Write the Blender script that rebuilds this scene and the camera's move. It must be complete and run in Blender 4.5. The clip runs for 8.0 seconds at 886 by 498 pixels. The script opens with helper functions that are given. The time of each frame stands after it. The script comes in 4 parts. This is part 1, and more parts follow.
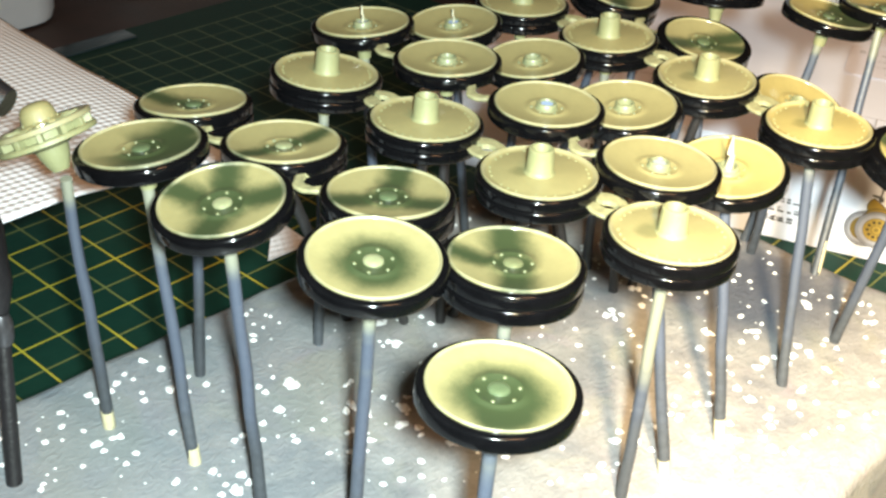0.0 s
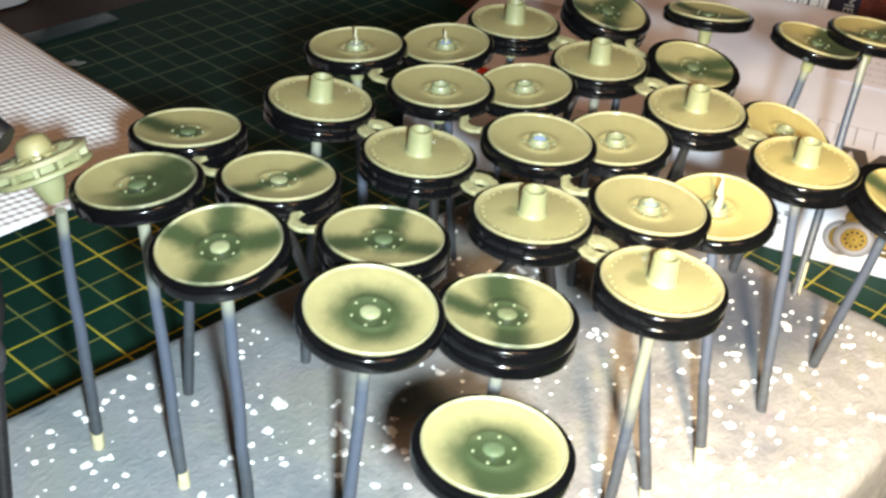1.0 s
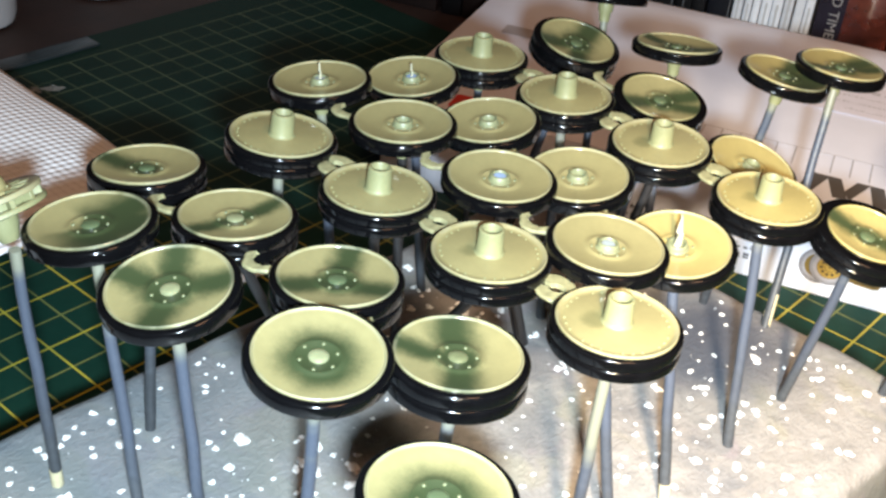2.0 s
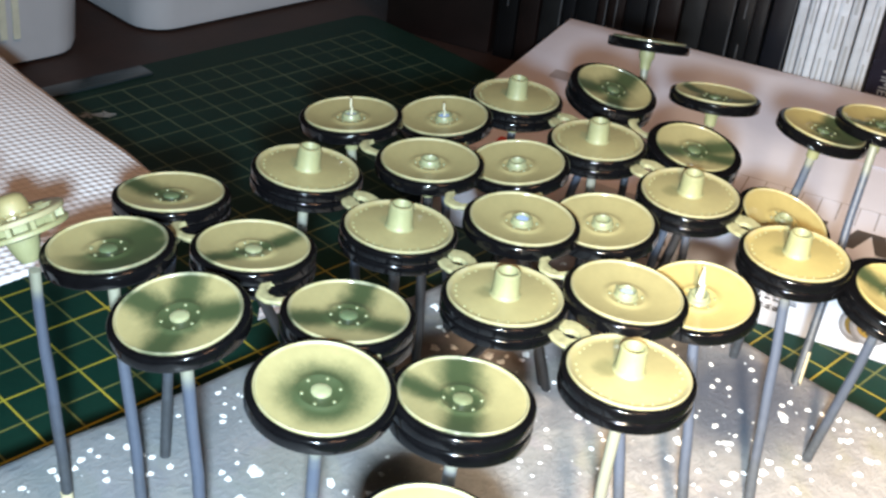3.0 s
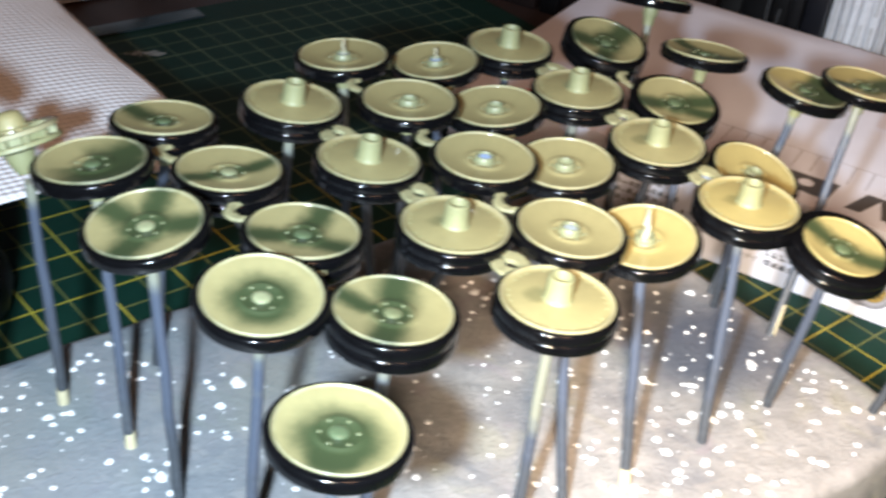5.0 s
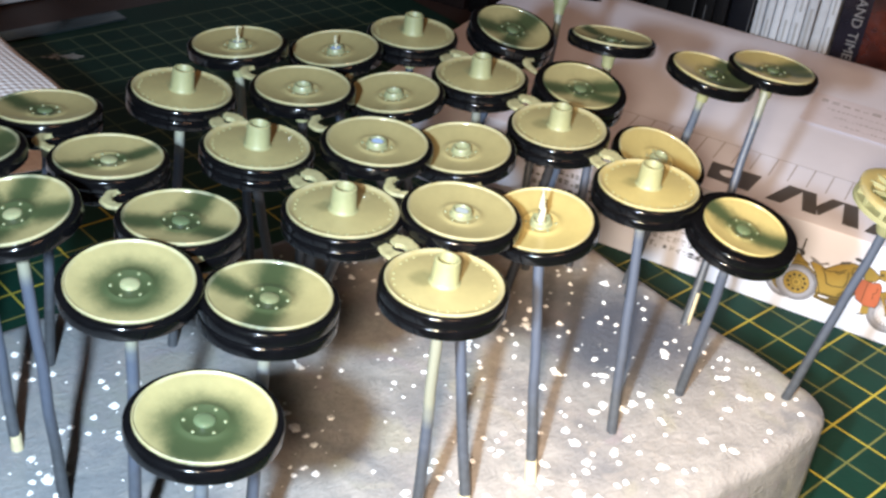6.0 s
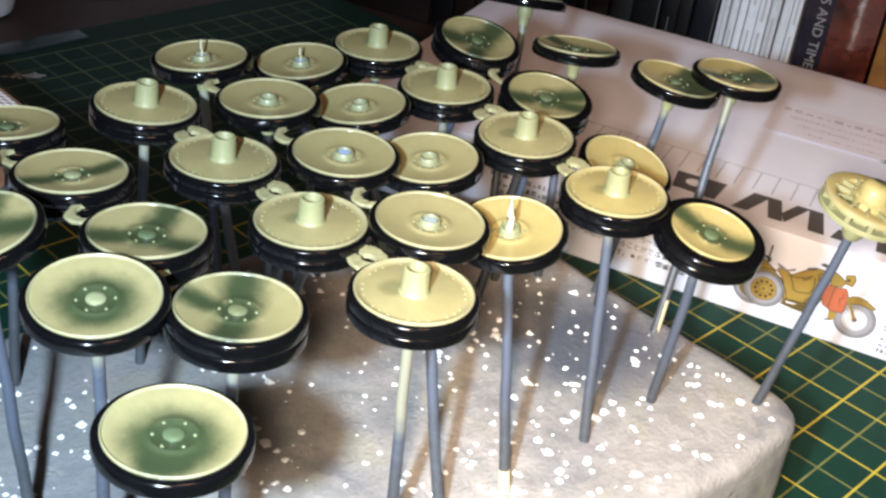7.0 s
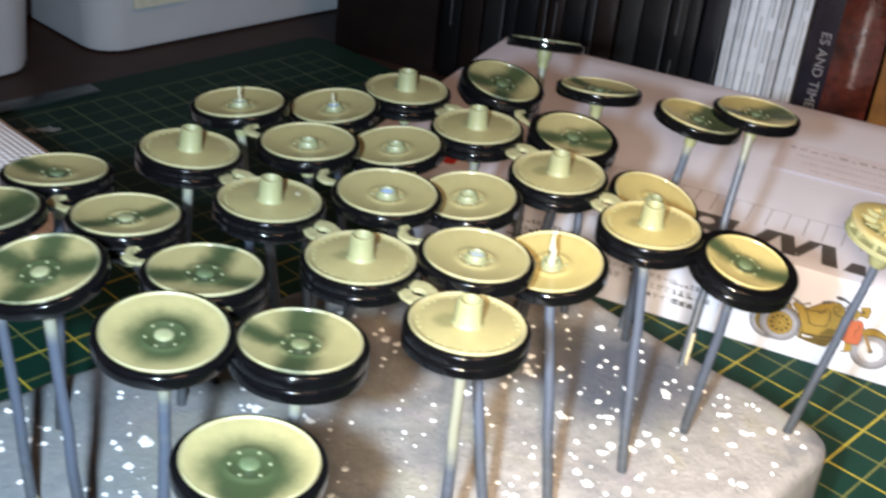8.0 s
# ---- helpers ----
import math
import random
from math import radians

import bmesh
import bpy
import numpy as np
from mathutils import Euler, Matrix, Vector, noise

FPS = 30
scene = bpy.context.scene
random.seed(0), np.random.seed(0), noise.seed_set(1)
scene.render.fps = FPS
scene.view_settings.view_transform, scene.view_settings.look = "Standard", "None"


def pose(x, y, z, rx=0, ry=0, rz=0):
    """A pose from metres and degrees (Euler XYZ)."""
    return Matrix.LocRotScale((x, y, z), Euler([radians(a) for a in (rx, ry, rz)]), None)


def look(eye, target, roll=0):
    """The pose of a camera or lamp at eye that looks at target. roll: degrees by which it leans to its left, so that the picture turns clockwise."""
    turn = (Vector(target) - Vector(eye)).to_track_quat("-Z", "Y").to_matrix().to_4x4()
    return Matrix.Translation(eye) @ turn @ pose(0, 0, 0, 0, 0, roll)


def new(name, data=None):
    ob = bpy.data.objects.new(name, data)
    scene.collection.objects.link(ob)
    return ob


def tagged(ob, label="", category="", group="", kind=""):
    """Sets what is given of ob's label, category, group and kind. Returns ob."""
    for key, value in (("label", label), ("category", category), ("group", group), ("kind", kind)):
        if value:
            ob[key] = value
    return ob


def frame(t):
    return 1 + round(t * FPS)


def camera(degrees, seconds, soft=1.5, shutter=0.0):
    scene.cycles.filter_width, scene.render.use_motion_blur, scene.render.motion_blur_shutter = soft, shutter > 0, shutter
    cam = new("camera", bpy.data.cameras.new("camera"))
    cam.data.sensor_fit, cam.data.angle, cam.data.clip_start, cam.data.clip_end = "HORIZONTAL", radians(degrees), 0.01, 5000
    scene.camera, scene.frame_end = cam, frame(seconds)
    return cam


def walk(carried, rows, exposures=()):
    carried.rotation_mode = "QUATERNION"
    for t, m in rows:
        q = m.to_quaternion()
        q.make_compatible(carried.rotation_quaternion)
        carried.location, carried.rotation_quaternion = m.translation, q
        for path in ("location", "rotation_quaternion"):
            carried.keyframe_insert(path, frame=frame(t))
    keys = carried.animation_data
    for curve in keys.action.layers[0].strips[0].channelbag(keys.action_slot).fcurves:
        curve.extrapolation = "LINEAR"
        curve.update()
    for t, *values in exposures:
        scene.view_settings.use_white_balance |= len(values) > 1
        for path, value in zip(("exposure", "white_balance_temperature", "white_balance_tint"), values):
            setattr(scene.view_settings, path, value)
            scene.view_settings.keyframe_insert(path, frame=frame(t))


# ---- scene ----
cam = camera(40.42, 8.0, soft=2.6, shutter=0.5)
PATH = [
    (0, (0.01280, 0.01765, 0.22102), (0.02286, 0.44544, -0.03763), 3.77),
    (0.5, (0.00898, 0.01969, 0.22803), (0.02157, 0.44328, -0.03733), 4.60),
    (1, (0.00808, 0.02320, 0.23432), (0.03046, 0.44239, -0.03729), 5.80),
    (1.5, (0.00934, 0.02778, 0.23822), (0.04110, 0.44898, -0.02933), 6.57),
    (1.7, (0.01148, 0.02650, 0.23915), (0.04076, 0.44661, -0.03040), 6.27),
    (2.8, (0.02161, 0.02638, 0.23358), (0.02603, 0.45969, -0.01587), 6.58),
    (3, (0.02231, 0.02763, 0.23787), (0.02160, 0.45853, -0.01577), 6.82),
    (3.5, (0.03014, 0.02896, 0.23917), (0.02254, 0.45931, -0.01526), 6.68),
    (4, (0.03132, 0.02511, 0.24519), (0.01906, 0.45136, -0.01587), 6.98),
    (4.5, (0.03692, 0.01338, 0.24458), (0.01335, 0.43554, -0.02231), 7.22),
    (4.9, (0.04604, 0.01287, 0.24438), (0.01165, 0.43023, -0.02882), 7.36),
    (5, (0.04832, 0.01274, 0.24433), (0.01618, 0.43153, -0.02693), 7.39),
    (5.1, (0.05300, 0.01433, 0.24339), (0.02718, 0.43418, -0.02692), 7.48),
    (5.2, (0.05768, 0.01593, 0.24245), (0.03194, 0.43560, -0.02814), 7.57),
    (6.3, (0.06213, 0.01850, 0.23701), (0.05177, 0.44635, -0.02152), 7.57),
    (6.5, (0.06158, 0.01950, 0.23753), (0.05390, 0.44970, -0.01716), 7.57),
    (7, (0.06198, 0.01749, 0.23572), (0.05876, 0.44611, -0.02172), 7.41),
    (7.5, (0.05870, 0.01688, 0.23380), (0.05817, 0.45118, -0.01396), 7.41),
    (7.8, (0.05391, 0.01268, 0.23444), (0.05615, 0.44905, -0.00961), 6.80),
    (7.9, (0.05232, 0.01128, 0.23466), (0.05505, 0.44905, -0.00688), 6.60),
    (8, (0.05072, 0.00988, 0.23487), (0.05016, 0.44913, -0.00401), 6.40),
]
EXPOSURES = [(0, 0.22, 7500, 4), (0.5, 0.13, 7320, 6), (1, 0.06, 7050, 8), (1.5, 0.0, 6800, 9), (3, 0.12, 6400, 10), (4, 0.08, 6340, 11), (5, -0.09, 6310, 13), (6.5, -0.24, 6250, 13), (8, -0.22, 6260, 12)]
walk(cam, [(t, look(eye, target, roll)) for t, eye, target, roll in PATH], EXPOSURES)

# ---- light ----
world = bpy.data.worlds.new("night_room")
scene.world = world
world.use_nodes = True
world.node_tree.nodes["Background"].inputs[0].default_value = (1.0, 0.72, 0.5, 1)
world.node_tree.nodes["Background"].inputs[1].default_value = 0.02


def lamp(name, kind, energy, colour, where, aim=None, size=0.01, cone=100):
    data = bpy.data.lights.new(name, kind)
    data.energy, data.color = energy, colour
    if kind == "AREA":
        data.shape, data.size = "DISK", size
    else:
        if kind == "SPOT":
            data.spot_size, data.spot_blend = radians(cone), 1.0
        data.shadow_soft_size = size
    ob = new(name, data)
    ob.matrix_world = look(where, aim) if aim else Matrix.Translation(where)
    return ob


# cool torch standing still beside the lens; warm room lamp under the ceiling
lamp("torch_cool", "SPOT", 11.3, (0.81, 1.0, 1.11), (0.023, 0.008, 0.233), (0.060, 0.225, 0.06), size=0.006, cone=106)
# added warm lamp with no known source, yellows the side towards +x
lamp("torch_warm", "SPOT", 13.5, (1.02, 0.80, 0.555), (0.055, 0.006, 0.238), (0.135, 0.215, 0.070), size=0.010, cone=54)
lamp("room_lamp", "AREA", 5.8, (1.0, 0.55, 0.31), (0.4, -0.15, 1.2), (0.1, 0.3, 0.0), 0.3)


# ---- materials ----
def shader(name, colour, rough=0.5, metal=0.0, spread=0.12, size=0.004, bump=0.0, bump_size=0.0006, coat=0.0, random_tone=0.0):
    """A surface with two scales of tone and a fine relief. size and bump_size are metres."""
    m = bpy.data.materials.new(name)
    m.use_nodes = True
    t = m.node_tree
    b = t.nodes["Principled BSDF"]
    b.inputs["Roughness"].default_value = rough
    b.inputs["Metallic"].default_value = metal
    b.inputs["Coat Weight"].default_value = coat
    b.inputs["Coat Roughness"].default_value = 0.12
    co = t.nodes.new("ShaderNodeTexCoord")
    big, fine = t.nodes.new("ShaderNodeTexNoise"), t.nodes.new("ShaderNodeTexNoise")
    for node, scale in ((big, 1 / size), (fine, 6 / size)):
        node.inputs["Scale"].default_value = scale
        node.inputs["Detail"].default_value = 4
        t.links.new(co.outputs["Object"], node.inputs["Vector"])
    mixed = t.nodes.new("ShaderNodeMath")
    mixed.operation = "MULTIPLY_ADD"
    mixed.inputs[1].default_value = 0.4
    t.links.new(fine.outputs[0], mixed.inputs[0])
    t.links.new(big.outputs[0], mixed.inputs[2])
    ramp = t.nodes.new("ShaderNodeValToRGB")
    ramp.color_ramp.elements[0].position, ramp.color_ramp.elements[1].position = 0.45, 0.95
    ramp.color_ramp.elements[0].color = [c * (1 - spread) for c in colour] + [1]
    ramp.color_ramp.elements[1].color = [min(1, c * (1 + spread)) for c in colour] + [1]
    t.links.new(mixed.outputs[0], ramp.inputs[0])
    out = ramp.outputs[0]
    if random_tone:
        info, hsv, span = t.nodes.new("ShaderNodeObjectInfo"), t.nodes.new("ShaderNodeHueSaturation"), t.nodes.new("ShaderNodeMapRange")
        span.inputs[3].default_value, span.inputs[4].default_value = 1 - random_tone, 1 + random_tone
        t.links.new(info.outputs["Random"], span.inputs[0])
        t.links.new(span.outputs[0], hsv.inputs["Value"])
        t.links.new(out, hsv.inputs["Color"])
        out = hsv.outputs[0]
    t.links.new(out, b.inputs["Base Color"])
    if bump:
        relief, bm = t.nodes.new("ShaderNodeTexNoise"), t.nodes.new("ShaderNodeBump")
        relief.inputs["Scale"].default_value = 1 / bump_size
        relief.inputs["Detail"].default_value = 3
        bm.inputs["Strength"].default_value = bump
        bm.inputs["Distance"].default_value = bump_size * 0.5
        t.links.new(co.outputs["Object"], relief.inputs["Vector"])
        t.links.new(relief.outputs[0], bm.inputs["Height"])
        t.links.new(bm.outputs[0], b.inputs["Normal"])
    return m


def out_of(t, op, a, b=None, c=None):
    """A maths node on sockets or numbers."""
    n = t.nodes.new("ShaderNodeMath")
    n.operation = op
    for k, v in enumerate((a, b, c)):
        if v is None:
            continue
        if isinstance(v, (int, float)):
            n.inputs[k].default_value = v
        else:
            t.links.new(v, n.inputs[k])
    return n.outputs[0]


def soft_step(t, v, lo, hi):
    n = t.nodes.new("ShaderNodeMapRange")
    n.interpolation_type = "SMOOTHSTEP"
    n.inputs[1].default_value, n.inputs[2].default_value = lo, hi
    t.links.new(v, n.inputs[0])
    return n.outputs[0]


CREAM, GREEN, SAND = (0.211, 0.187, 0.087), (0.020, 0.033, 0.0105), (0.255, 0.210, 0.080)


def camo(arms=(), blots=(), ground=CREAM):
    """Cream or sandy yellow paint with soft sprayed green: arms (degrees, half width in mm) and blots (x, y, radius in mm)."""
    m = shader("sprayed_cream", ground, 0.6, spread=0.09, size=0.006, bump=0.14, bump_size=0.0005, coat=0.4)
    t = m.node_tree
    b = t.nodes["Principled BSDF"]
    base = b.inputs["Base Color"].links[0].from_socket
    co = [n for n in t.nodes if n.bl_idname == "ShaderNodeTexCoord"][0]
    sep = t.nodes.new("ShaderNodeSeparateXYZ")
    t.links.new(co.outputs["Object"], sep.inputs[0])
    wob = t.nodes.new("ShaderNodeTexNoise")
    wob.inputs["Scale"].default_value, wob.inputs["Detail"].default_value = 260, 2
    t.links.new(co.outputs["Object"], wob.inputs["Vector"])
    grit = t.nodes.new("ShaderNodeTexNoise")
    grit.inputs["Scale"].default_value, grit.inputs["Detail"].default_value = 3500, 2
    t.links.new(co.outputs["Object"], grit.inputs["Vector"])
    shift = out_of(t, "ADD", out_of(t, "MULTIPLY", out_of(t, "SUBTRACT", wob.outputs[0], 0.5), 0.0028), out_of(t, "MULTIPLY", out_of(t, "SUBTRACT", grit.outputs[0], 0.5), 0.0018))
    x, y = sep.outputs[0], sep.outputs[1]
    total = None
    for a, w in arms:
        ca, sa = math.cos(radians(a)), math.sin(radians(a))
        along = out_of(t, "ADD", out_of(t, "MULTIPLY", x, ca), out_of(t, "MULTIPLY", y, sa))
        off = out_of(t, "ADD", out_of(t, "MULTIPLY", x, -sa), out_of(t, "MULTIPLY", y, ca))
        off = out_of(t, "ADD", out_of(t, "ABSOLUTE", off), shift)
        k = out_of(t, "MULTIPLY", out_of(t, "SUBTRACT", 1.0, soft_step(t, off, w * 0.0006, w * 0.0039)), soft_step(t, along, -0.001, 0.0012))
        total = k if total is None else out_of(t, "MAXIMUM", total, k)
    for bx, by, r, *faint in blots:
        dx, dy = out_of(t, "SUBTRACT", x, bx * 0.001), out_of(t, "SUBTRACT", y, by * 0.001)
        d = out_of(t, "SQRT", out_of(t, "ADD", out_of(t, "MULTIPLY", dx, dx), out_of(t, "MULTIPLY", dy, dy)))
        k = out_of(t, "SUBTRACT", 1.0, soft_step(t, out_of(t, "ADD", d, shift), r * 0.0007, r * 0.00165))
        k = out_of(t, "MULTIPLY", k, faint[0] if faint else 1.0)
        total = k if total is None else out_of(t, "MAXIMUM", total, k)
    col = base
    if total is not None:
        mix = t.nodes.new("ShaderNodeMix")
        mix.data_type = "RGBA"
        mix.inputs[7].default_value = (*GREEN, 1)
        t.links.new(out_of(t, "MULTIPLY", total, 0.98), mix.inputs[0])
        t.links.new(col, mix.inputs[6])
        col = mix.outputs[2]
    # the paint is rubbed pale along the rim's lip, unevenly
    far = out_of(t, "SQRT", out_of(t, "ADD", out_of(t, "MULTIPLY", x, x), out_of(t, "MULTIPLY", y, y)))
    far = out_of(t, "ADD", far, out_of(t, "MULTIPLY", out_of(t, "SUBTRACT", grit.outputs[0], 0.5), 0.0007))
    rub = out_of(t, "MULTIPLY", soft_step(t, far, 0.00985, 0.01045), soft_step(t, wob.outputs[0], 0.25, 0.62))
    worn = t.nodes.new("ShaderNodeMix")
    worn.data_type = "RGBA"
    worn.inputs[7].default_value = (0.25, 0.238, 0.155, 1)
    t.links.new(out_of(t, "MULTIPLY", rub, 0.5), worn.inputs[0])
    t.links.new(col, worn.inputs[6])
    t.links.new(worn.outputs[2], b.inputs["Base Color"])
    return m


def dull(m, level):
    m.node_tree.nodes["Principled BSDF"].inputs["Specular IOR Level"].default_value = level
    return m


PLAIN, SANDY = camo(), camo(ground=SAND)
TYRE = dull(shader("black_tyre_paint", (0.0022, 0.0022, 0.0026), 0.11, spread=0.25, size=0.003), 0.28)
CREAM_PART = shader("cream_plastic", (0.188, 0.188, 0.096), 0.5, spread=0.1, size=0.003, bump=0.2, bump_size=0.0008)
SPRUE = shader("cream_frame_scrap", (0.205, 0.195, 0.105), 0.55, spread=0.32, size=0.002, bump=0.4, bump_size=0.0009)
BARE_WOOD = shader("bare_pale_wood", (0.45, 0.40, 0.26), 0.6, spread=0.12, size=0.002, bump=0.2)
SPIKE = shader("pale_spike", (0.38, 0.36, 0.26), 0.5, spread=0.06)
BLUE_END = shader("blue_grey_stick_end", (0.21, 0.29, 0.45), 0.5, spread=0.1, size=0.001)
WHITE_END = shader("pale_grey_stick_end", (0.24, 0.28, 0.30), 0.45, spread=0.1, size=0.001)
GREEN_HUB = shader("green_tinted_hub", (0.062, 0.084, 0.043), 0.36, spread=0.1, size=0.002)
DIM_BOLT = shader("part_green_bolt", (0.105, 0.115, 0.058), 0.42, spread=0.25, size=0.002)
PALE_HUB = shader("pale_green_hub", (0.165, 0.175, 0.098), 0.45, spread=0.2, size=0.002, coat=0.1)


def stick_paint(pale_from=0.052):
    """Lavender-blue paint over grey, with cream overspray near the top; pale_from: the height above the foam where the cream begins."""
    m = shader("grey_blue_stick_paint", (0.040, 0.045, 0.053), 0.5, spread=0.25, size=0.002, bump=0.25, bump_size=0.0007, random_tone=0.2)
    t = m.node_tree
    b = t.nodes["Principled BSDF"]
    base = b.inputs["Base Color"].links[0].from_socket
    co, info = t.nodes.new("ShaderNodeTexCoord"), t.nodes.new("ShaderNodeObjectInfo")
    sep = t.nodes.new("ShaderNodeSeparateXYZ")
    t.links.new(co.outputs["Object"], sep.inputs[0])
    n = t.nodes.new("ShaderNodeTexNoise")
    n.noise_dimensions = "1D"
    n.inputs["Scale"].default_value = 90
    n.inputs["Detail"].default_value = 3
    t.links.new(out_of(t, "ADD", sep.outputs[2], out_of(t, "MULTIPLY", info.outputs["Random"], 9.0)), n.inputs["W"])
    high = out_of(t, "ADD", sep.outputs[2], out_of(t, "MULTIPLY", out_of(t, "SUBTRACT", n.outputs[0], 0.5), 0.022))
    high = out_of(t, "ADD", high, out_of(t, "MULTIPLY", out_of(t, "SUBTRACT", info.outputs["Random"], 0.5), 0.010))
    col = base
    for lo, hi, amount, tint in ((0.010, 0.034, 0.75, (0.052, 0.064, 0.096, 1)), (pale_from, pale_from + 0.010, 0.85, (0.19, 0.19, 0.14, 1))):
        mix = t.nodes.new("ShaderNodeMix")
        mix.data_type = "RGBA"
        mix.inputs[7].default_value = tint
        t.links.new(out_of(t, "MULTIPLY", soft_step(t, high, lo, hi), amount), mix.inputs[0])
        t.links.new(col, mix.inputs[6])
        col = mix.outputs[2]
    t.links.new(col, b.inputs["Base Color"])
    return m


STICK = stick_paint()
PALE_STICK = stick_paint(0.026)
# the darkness between the wheels is put into the inner sticks' colour
DARKENED_STICK = shader("darkened_stick", (0.012, 0.011, 0.012), 0.5, spread=0.3, size=0.002, bump=0.2, bump_size=0.0007)


# ---- mesh helpers ----
def lathe(profile, segs=64, close=False):
    """A turned body from (radius, height) in mm, from top centre or rim outward."""
    bm = bmesh.new()
    rings = []
    for r, z in profile:
        if r < 1e-6:
            rings.append([bm.verts.new((0, 0, z * 0.001))])
        else:
            rings.append([bm.verts.new((r * 0.001 * math.cos(2 * math.pi * k / segs), r * 0.001 * math.sin(2 * math.pi * k / segs), z * 0.001)) for k in range(segs)])
    pairs = list(zip(rings, rings[1:]))
    if close:
        pairs.append((rings[-1], rings[0]))
    for a, b in pairs:
        for k in range(segs):
            va, vb = a[k % len(a)], a[(k + 1) % len(a)]
            vc, vd = b[(k + 1) % len(b)], b[k % len(b)]
            f = [v for i, v in enumerate((va, vb, vc, vd)) if v not in (va, vb, vc, vd)[:i]]
            if len(f) > 2:
                bm.faces.new(f)
    bmesh.ops.recalc_face_normals(bm, faces=bm.faces)
    return bm


def mesh_of(bm, name, material, smooth=True, sharp=40):
    me = bpy.data.meshes.new(name)
    bm.to_mesh(me)
    bm.free()
    if material:
        me.materials.append(material)
    if smooth:
        for p in me.polygons:
            p.use_smooth = True
        me.set_sharp_from_angle(angle=radians(sharp))
    return me


def place(name, me, parent, m=None, label=""):
    ob = new(name, me)
    ob.parent = parent
    if m is not None:
        ob.matrix_local = m
    return tagged(ob, label=label) if label else ob


def part(name, bm, material, parent=None, label="", m=None, smooth=True):
    return place(name, mesh_of(bm, name, material, smooth), parent, m, label)


def root(name, where, label, category, group="", turn=None):
    ob = new(name)
    ob.empty_display_size = 0.01
    ob.matrix_world = Matrix.Translation(where) @ (turn or Matrix())
    return tagged(ob, label, category, group)


def box_bm(sx, sy, sz, bevel=0.0, segs=2, at=(0, 0, 0)):
    """A bevelled box standing on z = 0, centred in x and y."""
    bm = bmesh.new()
    bmesh.ops.create_cube(bm, size=1, matrix=Matrix.Translation((at[0], at[1], at[2] + sz / 2)) @ Matrix.Diagonal((sx, sy, sz, 1)))
    if bevel:
        bmesh.ops.bevel(bm, geom=bm.edges[:], offset=bevel, segments=segs, profile=0.5, affect="EDGES")
    return bm


def tube_bm(points, radii, segs=12):
    """A round rod through points, with a radius at each."""
    bm = bmesh.new()
    rings = []
    for k, p in enumerate(points):
        a, b = points[max(0, k - 1)], points[min(len(points) - 1, k + 1)]
        turn = (Vector(b) - Vector(a)).to_track_quat("Z", "Y").to_matrix()
        rings.append([bm.verts.new(Vector(p) + turn @ Vector((radii[k] * math.cos(2 * math.pi * i / segs), radii[k] * math.sin(2 * math.pi * i / segs), 0))) for i in range(segs)])
    for a, b in zip(rings, rings[1:]):
        for i in range(segs):
            bm.faces.new((a[i], a[(i + 1) % segs], b[(i + 1) % segs], b[i]))
    bm.faces.new(rings[0][::-1])
    bm.faces.new(rings[-1])
    return bm


def plate_bm(outline, depth):
    """A flat plate of that outline (x, y), from z = 0 up to depth."""
    bm = bmesh.new()
    low = [bm.verts.new((x, y, 0)) for x, y in outline]
    top = [bm.verts.new((x, y, depth)) for x, y in outline]
    bm.faces.new(low[::-1])
    bm.faces.new(top)
    for k in range(len(low)):
        j = (k + 1) % len(low)
        bm.faces.new((low[k], low[j], top[j], top[k]))
    bmesh.ops.recalc_face_normals(bm, faces=bm.faces)
    return bm


# ---- table, mat, walls ----
MAT_TURN = Matrix.Translation((0.182, 0.328, 0)) @ pose(0, 0, 0, 0, 0, 48.5)
CELL = 0.0127
# in the mat's own axes x runs up the rows and y to the far left, both counted in half inches from one crossing

TABLE_WOOD = shader("dark_red_brown_wood", (0.020, 0.0085, 0.006), 0.62, spread=0.35, size=0.03, bump=0.15, bump_size=0.002)
WALL_PAINT = shader("dim_wall_paint", (0.12, 0.10, 0.09), 0.8, spread=0.05, size=0.1)
table = part("table_top", box_bm(2.0, 1.7, 0.03, 0.004), TABLE_WOOD, m=Matrix.Translation((0.1, 0.45, -0.0335)))
tagged(table, "dark reddish-brown wooden table top", "table", kind="structure")
for nm, size, at in (("wall_north", (2.2, 0.1, 1.3), (0.1, 1.35, -0.0335)), ("wall_south", (2.2, 0.1, 1.3), (0.1, -0.45, -0.0335)), ("wall_east", (0.1, 1.7, 1.3), (1.15, 0.45, -0.0335)), ("wall_west", (0.1, 1.7, 1.3), (-0.95, 0.45, -0.0335))):
    w = part(nm, box_bm(*size), WALL_PAINT, m=Matrix.Translation(at), smooth=False)
    tagged(w, "plain dim painted room wall", "wall", kind="structure")
tagged(part("ceiling", box_bm(2.2, 1.9, 0.05), WALL_PAINT, m=Matrix.Translation((0.1, 0.45, 1.2665)), smooth=False), "plain dim painted ceiling", "ceiling", kind="structure")


